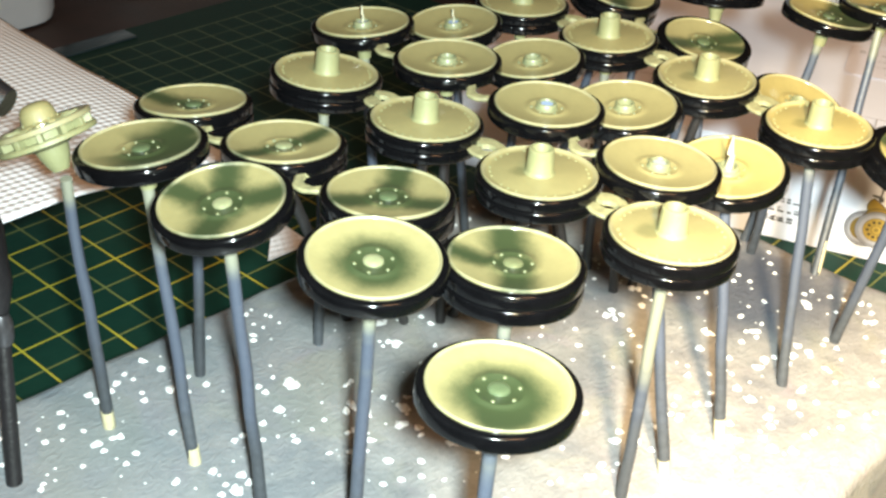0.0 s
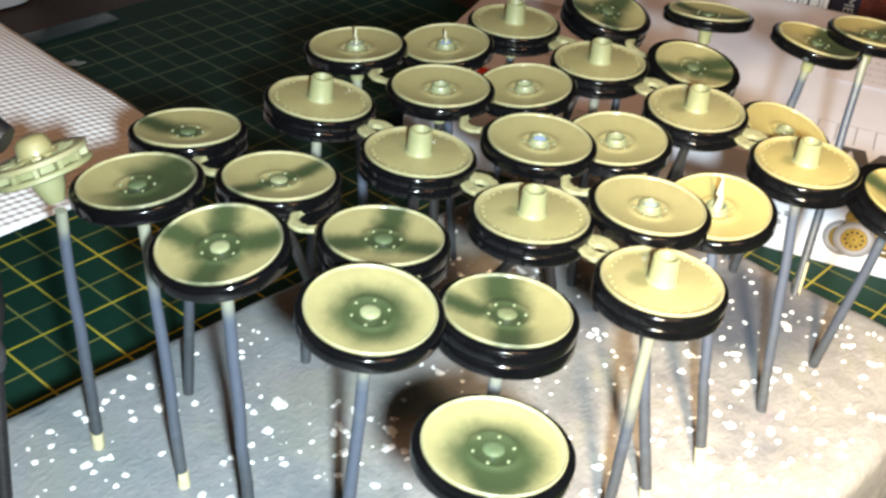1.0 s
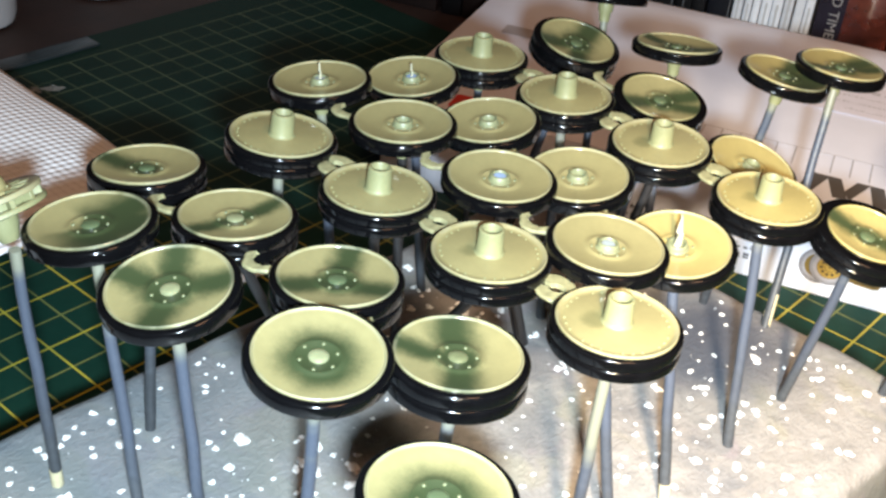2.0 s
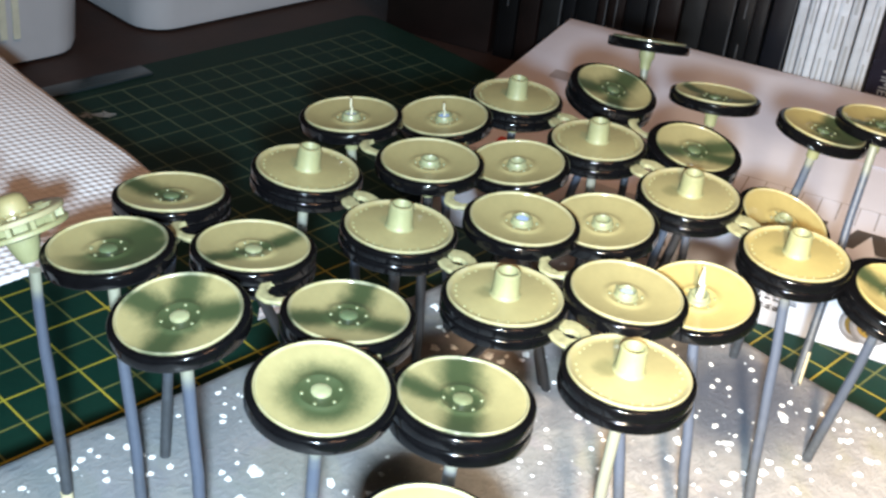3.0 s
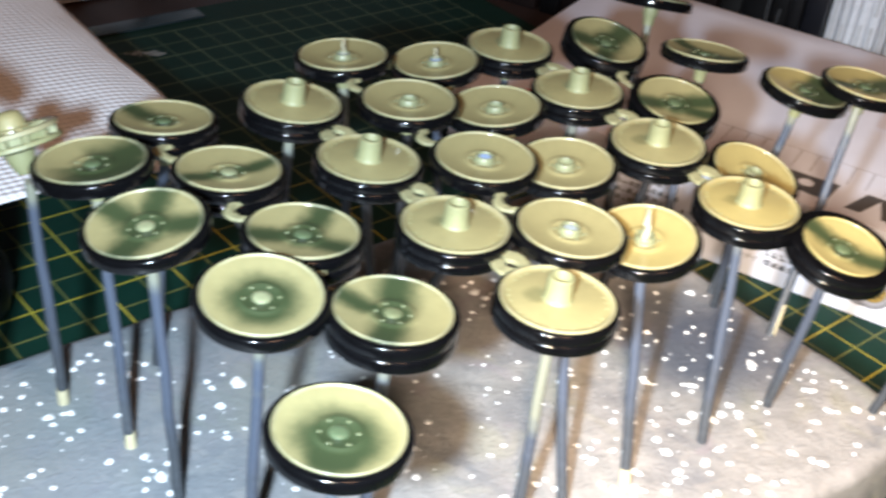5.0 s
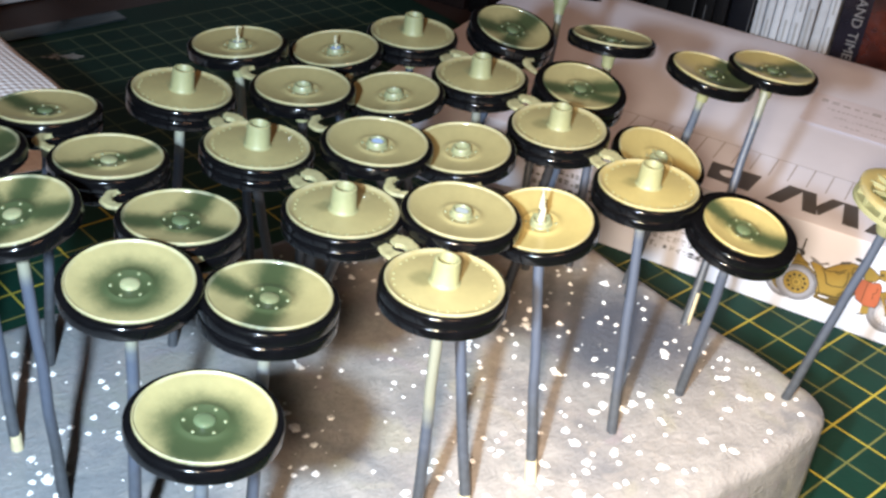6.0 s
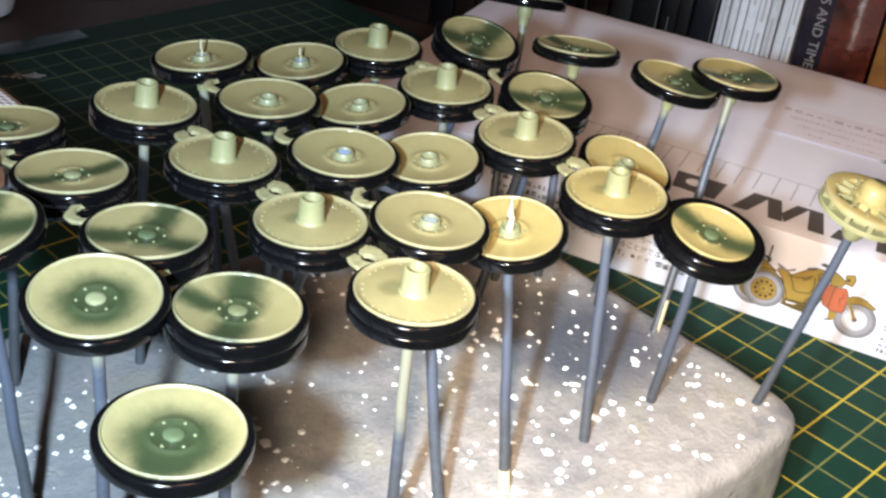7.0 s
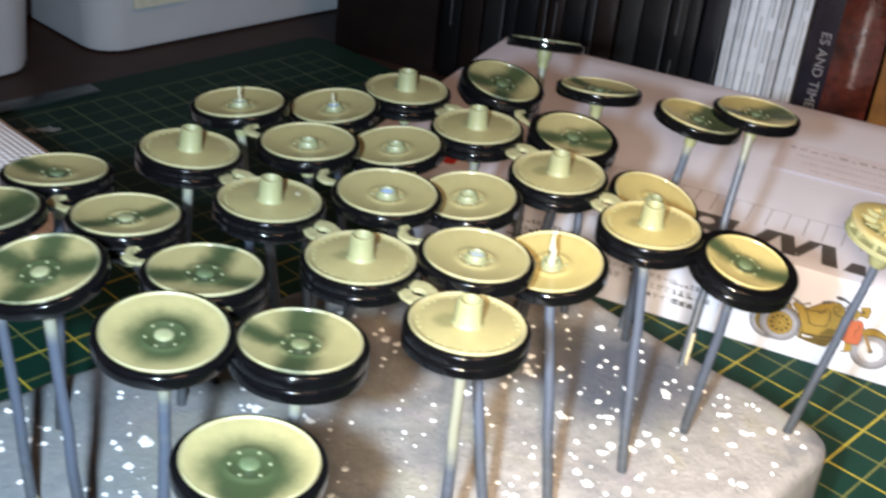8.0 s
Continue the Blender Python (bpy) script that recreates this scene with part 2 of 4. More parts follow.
def mat_print():
    """Green vinyl with a printed half-inch grid: inch lines strong, halves pale."""
    m = shader("green_cutting_mat", (0.0052, 0.0320, 0.0225), 0.62, spread=0.16, size=0.02, bump=0.25, bump_size=0.0009)
    t = m.node_tree
    b = t.nodes["Principled BSDF"]
    base = b.inputs["Base Color"].links[0].from_socket
    co, sep = t.nodes.new("ShaderNodeTexCoord"), t.nodes.new("ShaderNodeSeparateXYZ")
    t.links.new(co.outputs["Object"], sep.inputs[0])
    x, y = sep.outputs[0], sep.outputs[1]

    def line(v, pitch, half):
        d = out_of(t, "MULTIPLY", out_of(t, "ABSOLUTE", out_of(t, "SUBTRACT", out_of(t, "FRACT", out_of(t, "ADD", out_of(t, "DIVIDE", v, pitch), 200.5)), 0.5)), pitch)
        return out_of(t, "SUBTRACT", 1.0, soft_step(t, d, half * 0.75, half * 1.2))

    strong = out_of(t, "MAXIMUM", line(x, 2 * CELL, 0.00036), line(y, 2 * CELL, 0.00041))
    pale = out_of(t, "MAXIMUM", line(x, CELL, 0.00036), line(y, CELL, 0.00036))
    inside = None
    for v, lo, hi in ((x, -26.03 * CELL, 8.03 * CELL), (y, -16.03 * CELL, 30.03 * CELL)):
        k = out_of(t, "MULTIPLY", out_of(t, "GREATER_THAN", v, lo), out_of(t, "LESS_THAN", v, hi))
        inside = k if inside is None else out_of(t, "MULTIPLY", inside, k)
    strong, pale = out_of(t, "MULTIPLY", strong, inside), out_of(t, "MULTIPLY", pale, inside)
    wear = t.nodes.new("ShaderNodeTexNoise")
    wear.inputs["Scale"].default_value, wear.inputs["Detail"].default_value = 90, 5
    t.links.new(co.outputs["Object"], wear.inputs["Vector"])
    b.inputs["Specular IOR Level"].default_value = 0.15
    worn = soft_step(t, wear.outputs[0], 0.3, 0.6)
    # the torch's falloff is put into the colour: base and print dimmer far off
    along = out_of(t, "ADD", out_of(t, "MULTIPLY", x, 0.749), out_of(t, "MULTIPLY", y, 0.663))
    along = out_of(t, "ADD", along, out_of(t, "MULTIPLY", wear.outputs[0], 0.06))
    far_falloff = soft_step(t, along, 0.06, 0.17)
    falloff_tint = t.nodes.new("ShaderNodeMix")
    falloff_tint.data_type = "RGBA"
    falloff_tint.inputs[7].default_value = (0.0058, 0.0140, 0.0125, 1)
    t.links.new(out_of(t, "MULTIPLY", far_falloff, 0.6), falloff_tint.inputs[0])
    t.links.new(base, falloff_tint.inputs[6])
    col = falloff_tint.outputs[2]
    for k, c, amount in ((pale, (0.30, 0.30, 0.085, 1), 0.58), (strong, (0.50, 0.42, 0.045, 1), 0.9)):
        ink = t.nodes.new("ShaderNodeMix")
        ink.data_type = "RGBA"
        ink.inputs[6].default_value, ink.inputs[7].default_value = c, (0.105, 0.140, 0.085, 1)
        t.links.new(far_falloff, ink.inputs[0])
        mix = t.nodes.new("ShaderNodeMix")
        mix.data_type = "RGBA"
        amount = out_of(t, "MULTIPLY_ADD", far_falloff, 0.5 - amount, amount)
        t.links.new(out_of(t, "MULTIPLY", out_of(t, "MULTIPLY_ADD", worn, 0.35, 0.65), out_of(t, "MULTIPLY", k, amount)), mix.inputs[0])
        t.links.new(col, mix.inputs[6])
        t.links.new(ink.outputs[2], mix.inputs[7])
        col = mix.outputs[2]
    t.links.new(col, b.inputs["Base Color"])
    return m


def rounded(x0, y0, x1, y1, r, n=5):
    pts = []
    for cx, cy, a0 in ((x1 - r, y1 - r, 0), (x0 + r, y1 - r, 90), (x0 + r, y0 + r, 180), (x1 - r, y0 + r, 270)):
        pts += [(cx + r * math.cos(radians(a0 + 90 * k / n)), cy + r * math.sin(radians(a0 + 90 * k / n))) for k in range(n + 1)]
    return pts


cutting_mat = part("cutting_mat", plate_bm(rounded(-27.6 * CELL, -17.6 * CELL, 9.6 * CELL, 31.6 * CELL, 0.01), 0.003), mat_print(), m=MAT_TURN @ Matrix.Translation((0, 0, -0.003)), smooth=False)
tagged(cutting_mat, "green cutting mat with a yellow inch grid on the table", "cutting mat")

# ---- foam block ----
BLOCK_TOP = 0.052
BLOCK = Matrix.Translation((0.0593, 0.3615, 0)) @ pose(0, 0, 0, 0, 0, -43.6)
# x runs along the back edge to the right, -y towards the front


def block_paint():
    """Foam under many coats: mottled grey and slate spray, fine scratches and a dull sheen."""
    m = shader("grey_overspray_foam", (0.262, 0.250, 0.243), 0.42, spread=0.2, size=0.006, bump=0.18, bump_size=0.0014)
    t = m.node_tree
    b = t.nodes["Principled BSDF"]
    col = b.inputs["Base Color"].links[0].from_socket
    b.inputs["Coat Weight"].default_value = 0.2
    b.inputs["Coat Roughness"].default_value = 0.22
    co = t.nodes.new("ShaderNodeTexCoord")

    def clouds(scale, detail, wind):
        n = t.nodes.new("ShaderNodeTexNoise")
        n.inputs["Scale"].default_value, n.inputs["Detail"].default_value, n.inputs["Distortion"].default_value = scale, detail, wind
        t.links.new(co.outputs["Object"], n.inputs["Vector"])
        return n.outputs[0]

    def over(k, tint):
        nonlocal col
        mix = t.nodes.new("ShaderNodeMix")
        mix.data_type = "RGBA"
        mix.inputs[7].default_value = tint
        t.links.new(k, mix.inputs[0])
        t.links.new(col, mix.inputs[6])
        col = mix.outputs[2]

    broad = clouds(26, 5, 0.8)
    over(out_of(t, "MULTIPLY", soft_step(t, broad, 0.44, 0.68), 0.75), (0.115, 0.122, 0.142, 1))
    over(out_of(t, "MULTIPLY", soft_step(t, clouds(95, 4, 0.6), 0.54, 0.72), 0.3), (0.36, 0.345, 0.325, 1))
    over(out_of(t, "MULTIPLY", soft_step(t, clouds(420, 4, 0.2), 0.52, 0.70), 0.32), (0.13, 0.13, 0.14, 1))
    over(out_of(t, "MULTIPLY", soft_step(t, clouds(38, 3, 1.0), 0.54, 0.66), 0.5), (0.275, 0.262, 0.200, 1))
    over(out_of(t, "MULTIPLY", soft_step(t, clouds(44, 3, 1.5), 0.56, 0.68), 0.5), (0.250, 0.215, 0.235, 1))
    over(out_of(t, "MULTIPLY", soft_step(t, clouds(1300, 2, 0.0), 0.60, 0.68), 0.22), (0.10, 0.10, 0.105, 1))
    over(out_of(t, "MULTIPLY", soft_step(t, clouds(60, 3, 2.0), 0.55, 0.66), 0.4), (0.31, 0.285, 0.265, 1))
    # blue-grey grows stronger towards the block's low-x side, broken up by the clouds
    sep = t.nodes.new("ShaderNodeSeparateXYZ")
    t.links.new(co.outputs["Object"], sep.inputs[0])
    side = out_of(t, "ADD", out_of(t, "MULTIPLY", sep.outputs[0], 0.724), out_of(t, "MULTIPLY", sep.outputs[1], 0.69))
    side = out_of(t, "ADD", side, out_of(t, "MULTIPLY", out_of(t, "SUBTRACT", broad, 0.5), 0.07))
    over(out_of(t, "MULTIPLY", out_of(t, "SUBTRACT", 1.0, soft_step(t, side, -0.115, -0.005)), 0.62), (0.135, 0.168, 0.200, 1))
    # one slate-dark patch where the spray went on thick
    spot = t.nodes.new("ShaderNodeVectorMath")
    spot.operation = "DISTANCE"
    t.links.new(co.outputs["Object"], spot.inputs[0])
    spot.inputs[1].default_value = (0.082, -0.027, 0.052)
    near = out_of(t, "ADD", spot.outputs["Value"], out_of(t, "MULTIPLY", out_of(t, "SUBTRACT", broad, 0.5), 0.03))
    over(out_of(t, "MULTIPLY", out_of(t, "SUBTRACT", 1.0, soft_step(t, near, 0.008, 0.034)), 0.9), (0.058, 0.068, 0.094, 1))
    t.links.new(col, b.inputs["Base Color"])
    # the skin of paint is crinkled, in fine slanting folds
    folds = t.nodes.new("ShaderNodeMapping")
    folds.inputs["Rotation"].default_value = (0.4, 0.3, radians(35))
    folds.inputs["Scale"].default_value = (1.0, 0.6, 0.8)
    t.links.new(co.outputs["Object"], folds.inputs["Vector"])
    crease = t.nodes.new("ShaderNodeTexNoise")
    crease.inputs["Scale"].default_value, crease.inputs["Detail"].default_value, crease.inputs["Distortion"].default_value = 560, 5, 0.6
    t.links.new(folds.outputs[0], crease.inputs["Vector"])
    ridge = out_of(t, "ABSOLUTE", out_of(t, "SUBTRACT", crease.outputs[0], 0.5))
    skin = t.nodes.new("ShaderNodeBump")
    skin.inputs["Strength"].default_value, skin.inputs["Distance"].default_value = 0.42, 0.0016
    t.links.new(ridge, skin.inputs["Height"])
    t.links.new(b.inputs["Normal"].links[0].from_socket, skin.inputs["Normal"])
    t.links.new(skin.outputs[0], b.inputs["Normal"])
    return m


def foam_block():
    """A slab with round upright corners and a tight, uneven top edge, in rings from the foot up and in to the middle of the top."""
    x0, x1, y0, y1, h, e = -0.003, 0.1385, -0.260, 0.0025, BLOCK_TOP, 0.0045
    plan = []
    corner = rounded(x0, y0, x1, y1, 0.013, 10)
    for (ax, ay), (bx, by) in zip(corner, corner[1:] + corner[:1]):
        steps = max(1, round(math.hypot(bx - ax, by - ay) / 0.004))
        plan += [(ax + (bx - ax) * k / steps, ay + (by - ay) * k / steps) for k in range(steps)]
    cx, cy = (x0 + x1) / 2, (y0 + y1) / 2

    def inset(d):
        kx, ky = 1 - 2 * d / (x1 - x0), 1 - 2 * d / (y1 - y0)
        return [(cx + (x - cx) * kx, cy + (y - cy) * ky) for x, y in plan]

    levels = [(0.0, 0.0), (0.0, 0.015), (0.0, 0.030), (0.0, 0.040), (0.0, h - e)]
    levels += [(e - e * math.cos(radians(a)), h - e + e * math.sin(radians(a))) for a in (22, 45, 68, 90)]
    levels += [(e + 0.0032 * k, h) for k in range(1, 20)]
    bm = bmesh.new()
    rings = []
    for d, z in levels:
        ring = []
        for x, y in inset(d):
            p = Vector((x, y, z))
            if z > 0.002:
                p.z += min(0, noise.noise(p * 28) * 0.0011 + noise.noise(p * 90) * 0.0004)
            if 0.002 < z and d < 0.008:
                p += Vector((noise.noise(p * 60 + Vector((5, 0, 0))), noise.noise(p * 60 + Vector((0, 7, 0))), 0)) * 0.0011
            ring.append(bm.verts.new(p))
        rings.append(ring)
    for a, b in zip(rings, rings[1:]):
        for k in range(len(a)):
            j = (k + 1) % len(a)
            bm.faces.new((a[k], a[j], b[j], b[k]))
    bm.faces.new(rings[0][::-1])
    bm.faces.new(rings[-1])
    return bm


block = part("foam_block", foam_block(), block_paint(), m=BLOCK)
tagged(block, "grey-sprayed foam block full of white poke holes", "foam block")
CHIP = shader("bare_white_foam", (0.68, 0.69, 0.70), 0.5, spread=0.05, size=0.001, bump=0.4, bump_size=0.0004)
rng = random.Random(4)
chips = []
for k in range(10):
    n = rng.randint(6, 8)
    ang = [2 * math.pi * (i + rng.uniform(-0.3, 0.3)) / n for i in range(n)]
    ell = rng.uniform(0.7, 1.0)
    outline = [(rng.uniform(0.45, 1.2) * math.cos(a), ell * rng.uniform(0.45, 1.2) * math.sin(a)) for a in ang]
    bm = bmesh.new()
    edge = [bm.verts.new((x * 0.001, y * 0.001, 0)) for x, y in outline]
    mid = bm.verts.new((rng.uniform(-3, 3) * 1e-4, rng.uniform(-3, 3) * 1e-4, rng.uniform(5, 10) * 1e-4))
    for i in range(n):
        bm.faces.new((edge[i], edge[(i + 1) % n], mid))
    chips.append(mesh_of(bm, "foam_chip", CHIP, smooth=False))

from mathutils.bvhtree import BVHTree

bm = bmesh.new()
bm.from_mesh(block.data)
block_tree = BVHTree.FromBMesh(bm)
bm.free()
placed = 0
while placed < 290:
    # in clusters, thicker in the middle and front
    cx, cy = rng.uniform(0.006, 0.134), -rng.uniform(0.004, 0.185)
    for _ in range(rng.choice((1, 1, 2, 3, 4))):
        x, y = cx + rng.gauss(0, 0.0045), cy + rng.gauss(0, 0.0045)
        if not (0.004 < x < 0.134 and -0.23 < y < -0.003):
            continue
        hit, nrm, _, _ = block_tree.ray_cast(Vector((x, y, 0.1)), Vector((0, 0, -1)))
        if hit is None or nrm.z < 0.6:
            continue
        s = rng.choice((0.75, 0.9, 1.0, 1.1, 1.2, 1.3, 1.4, 1.7))
        m = Matrix.Translation(hit + nrm * 0.00012) @ nrm.to_track_quat("Z", "Y").to_matrix().to_4x4() @ pose(0, 0, 0, 0, 0, rng.uniform(0, 360)) @ Matrix.Diagonal((s, s, 1, 1))
        place("foam_chip", rng.choice(chips), block, m)
        placed += 1
# specks too small to pick apart
bm = bmesh.new()
for _ in range(460):
    x, y = rng.uniform(0.004, 0.134), -rng.uniform(0.004, 0.215)
    hit, nrm, _, _ = block_tree.ray_cast(Vector((x, y, 0.1)), Vector((0, 0, -1)))
    if hit is None or nrm.z < 0.6:
        continue
    q, w = nrm.to_track_quat("Z", "Y"), rng.choice((0.0002, 0.0003, 0.0004, 0.0006, 0.0008, 0.0010))
    vs = [bm.verts.new(hit + nrm * 0.0001 + q @ Vector((w * rng.uniform(0.5, 1.2) * math.cos(a), w * rng.uniform(0.5, 1.2) * math.sin(a), 0))) for a in (0.2, 1.2, 2.3, 3.2, 4.3, 5.4)]
    peak = bm.verts.new(hit + nrm * (0.0001 + 0.6 * w))
    for i in range(6):
        bm.faces.new((vs[i], vs[(i + 1) % 6], peak))
specks = part("foam_speck", bm, CHIP, block, smooth=False)
tagged(specks, "fine white foam specks", kind="stuff")


# ---- model wheels on sticks ----
def tyre_profile(top, low, out=12.0, inn=10.6):
    """A tyre's section with rounded shoulders."""
    c, e = 0.6, 0.35
    upper = [(out - c + c * math.sin(radians(a)), top - c + c * math.cos(radians(a))) for a in (0, 22, 45, 68, 90)]
    lower = [(out - e + e * math.cos(radians(a)), low + e - e * math.sin(radians(a))) for a in (0, 35, 65, 90)]
    return [(inn, top)] + upper + lower + [(inn, low)]


DISH = [(0, -1.3), (3.2, -1.3), (3.5, -1.12), (3.9, -1.12), (4.2, -1.3), (5.2, -1.25), (7.0, -1.02), (8.8, -0.68), (9.9, -0.46), (10.3, -0.4), (10.46, -0.06), (10.58, 0.0), (10.72, -0.14), (10.72, -3.1), (9.0, -3.2), (4, -3.6), (0, -3.6)]
FLAT = [(0, -0.35), (8.5, -0.4), (8.9, -0.5), (9.7, -0.5), (9.95, -0.34), (10.3, -0.12), (10.55, 0.0), (10.72, -0.14), (10.72, -4.8), (9.0, -4.7), (4, -4.4), (0, -4.4)]
SOLID_BOSS = [(0, -0.7), (0.9, -0.73), (1.4, -0.85), (1.65, -1.05), (1.7, -1.7)]
OPEN_BOSS = [(0, -1.2), (1.45, -1.2), (1.5, -0.2), (1.62, -0.02), (1.9, -0.04), (2.05, -0.2), (2.15, -1.1), (2.5, -1.35), (2.65, -1.9)]
TALL_HUB = [(0, 1.6), (1.65, 1.6), (1.72, 4.4), (1.85, 4.62), (2.15, 4.65), (2.4, 4.45), (2.5, 3.0), (2.6, 0.3), (2.74, -0.1), (2.98, -0.3), (3.0, -0.6)]
BOLT = [(0, 0.24), (0.18, 0.22), (0.32, 0.08), (0.34, -0.2)]
SMALL_BOLT = [(0, 0.14), (0.14, 0.12), (0.24, 0.04), (0.25, -0.2)]
SHARED = {}


def shared(key, make, material):
    if key not in SHARED:
        SHARED[key] = mesh_of(make(), key, material)
    return SHARED[key]


def gate_bm(seed):
    """A cut piece of the moulding frame: a flat ring with a slot and a gap (even seeds) or a crescent (odd), rough edges, torn ends."""
    g = random.Random(seed)
    bm = bmesh.new()
    ring = seed % 2 == 0
    n, rows = (22, []) if ring else (14, [])
    start, sweep = (-170 + 3 * seed, 334) if ring else (118 + 4 * seed, 186)
    for k in range(n + 1):
        a = radians(start + sweep * k / n)
        torn = 0.55 * g.random() if k in (0, 1, n - 1, n) else 0.0
        if ring:
            ri = 0.95 / math.hypot(0.62 * math.cos(a), math.sin(a)) + 0.18 * g.random() - torn * 0.4
            ro = 3.95 + 0.3 * math.sin(k * 0.6 + seed) + 0.22 * g.random() + torn
        else:
            ri, ro = 2.5 + 0.3 * g.random() - torn * 0.8, 4.55 + 0.35 * math.sin(k * 0.9 + seed) + 0.25 * g.random() + torn
        tilt = 0.14 * math.sin(k * 0.4 + seed * 2)
        row = []
        for r, z in ((ri, -0.5), (ro - 0.1, -0.45), (ro + 0.1, 0.0), (ro - 0.25, 0.34), (ri + 0.25, 0.42)):
            row.append(bm.verts.new((r * 0.001 * math.cos(a), r * 0.001 * math.sin(a), (z + tilt) * 0.001)))
        rows.append(row)
    for a, b in zip(rows, rows[1:]):
        for i in range(5):
            bm.faces.new((a[i], a[(i + 1) % 5], b[(i + 1) % 5], b[i]))
    bm.faces.new(rows[0][::-1])
    bm.faces.new(rows[-1])
    bmesh.ops.recalc_face_normals(bm, faces=bm.faces)
    return bm


WHEELS = "model wheels drying on sticks"


def stick_part(parent, base, foot, top, tip=False, paint=None):
    """The painted stick from inside the foam up to the wheel; a bare pale end where the paint stops."""
    foot, top = Vector(foot) - base, Vector(top) - base
    g = random.Random(int(abs(foot.x + base.x) * 1e6))
    pts, radii = [], []
    for k in range(8):
        u = -0.07 + 1.07 * k / 7
        p = foot.lerp(top, u)
        pts.append(p + Vector((g.uniform(-1, 1), g.uniform(-1, 1), 0)) * 0.00018)
        radii.append(0.00126 - 0.00014 * k / 7 + g.uniform(-1, 1) * 0.00003)
    st = part("stick", tube_bm(pts, radii), paint or STICK, parent)
    if tip:
        a, b = foot.lerp(top, -0.03), foot.lerp(top, tip)
        part("bare_end", tube_bm([a, a.lerp(b, 0.5), b], [0.00133, 0.00135, 0.00132]), BARE_WOOD, st, "bare pale wooden stick end")
    return st


def road_wheel(kind, c, n, foot=None, double=False, paint=None, label="", gate=None, hub=None, end=None, tip=0.0, spike=0.0, spin=0.0, rim=1.0, thick=None, dark=False, pole=None):
    """A wheel on its stick. c: the middle of the rim's plane; n: its axis as a slope in x and y; foot: where the stick enters the foam."""
    c, axis = Vector(c), Vector((n[0], n[1], 1)).normalized()
    if foot is None:
        foot = (c.x - n[0] * (c.z - BLOCK_TOP), c.y - n[1] * (c.z - BLOCK_TOP))
    base = Vector((foot[0], foot[1], BLOCK_TOP - 0.001))
    top = root("road_wheel", base, label, "model wheel", WHEELS)
    m = Matrix.Translation(c - base) @ Vector((0, 0, 1)).rotation_difference(axis).to_matrix().to_4x4()
    raised = kind == "raised"
    thick = thick or (5.1 if raised else 5.9 if double else 3.3)
    deep = thick + 0.2
    disc_me = mesh_of(lathe(FLAT if raised else DISH, 72), "wheel_disc", paint or PLAIN)
    if raised:
        rim = 1.025
    if rim != 1.0:
        disc_me.transform(Matrix.Diagonal((rim, rim, 1, 1)))
    disc = place("wheel_disc", disc_me, top, m)
    inn = 10.6 * rim
    if double:
        key, half = "%d_%d" % (rim * 100, thick * 10), thick / 2 + 0.25
        place("tyre", shared("tyre_upper" + key, lambda: lathe(tyre_profile(-0.5, -half + 0.05, inn=inn), 72, True), TYRE), top, m)
        place("tyre", shared("tyre_lower" + key, lambda: lathe([(inn, -half + 0.3), (11.4, -half + 0.25)] + tyre_profile(-half - 0.05, -thick, inn=inn)[1:], 72, True), TYRE), top, m)
    else:
        place("tyre", shared("tyre_single", lambda: lathe(tyre_profile(-0.5, -3.3), 72, True), TYRE), top, m)
    turn = pose(0, 0, 0, 0, 0, spin)
    if raised:
        place("hub", shared("tall_hub", lambda: lathe(TALL_HUB, 36), CREAM_PART), disc)
        for g in range(8):
            for k in (-1, 0, 1):
                a = radians(spin + 45 * g + 11 * k)
                place("bolt", shared("small_bolt", lambda: lathe(SMALL_BOLT, 8), CREAM_PART), disc, Matrix.Translation((0.0093 * math.cos(a), 0.0093 * math.sin(a), -0.0004)))
    else:
        open_hub = end is not None or spike
        place("hub", shared("open_boss" if open_hub else "solid_boss", lambda: lathe(OPEN_BOSS if open_hub else SOLID_BOSS, 32), PALE_HUB), disc)
        if hub:
            disc.children[0].data = mesh_of(lathe(SOLID_BOSS, 32), "green_boss", hub)
        for g in range(6):
            a = radians(spin + 60 * g)
            place("bolt", shared("green_bolt", lambda: lathe(BOLT, 10), DIM_BOLT), disc, Matrix.Translation((0.0031 * math.cos(a), 0.0031 * math.sin(a), -0.0012)))
        if end is not None and end is not False:
            place("stick_end", mesh_of(lathe([(0, -0.3), (1.2, -0.33), (1.38, -0.55), (1.4, -1.9)], 20), "stick_end", end), disc, label="painted stick end showing in the hub")
        if spike:
            fat = 1.0 if spike > 0.005 else 0.42
            place("spike", mesh_of(tube_bm([(0, 0, -0.0022), (0.0001, 0, spike * 0.4), (0, 0, spike)], [0.0011 * fat, 0.0008 * fat, 0.00028], 14), "spike", SPIKE), disc, label="pale pointed end of a stick")
    place("socket", shared("socket", lambda: lathe([(0, -0.2), (2.3, -0.2), (2.25, -2.2), (1.7, -3.2), (1.5, -5.6), (0, -5.8)], 20), CREAM_PART), top, m @ Matrix.Translation((0, 0, -(deep - 0.2 if not raised else 4.4) * 0.001)))
    if gate is not None:
        a = radians(gate)
        hook = int(gate) % 2 * 2 + (0 if raised else 1)
        reach, gz = (0.0149, -0.0026) if raised else (0.0145, -0.0029)
        place("sprue_gate", shared("gate%d" % hook, lambda: gate_bm(hook), SPRUE), top, m @ Matrix.Translation((reach * math.cos(a), reach * math.sin(a), gz)) @ pose(0, 0, 0, 5, 4, gate if raised else 0), "cream hook-shaped scrap of moulding frame")
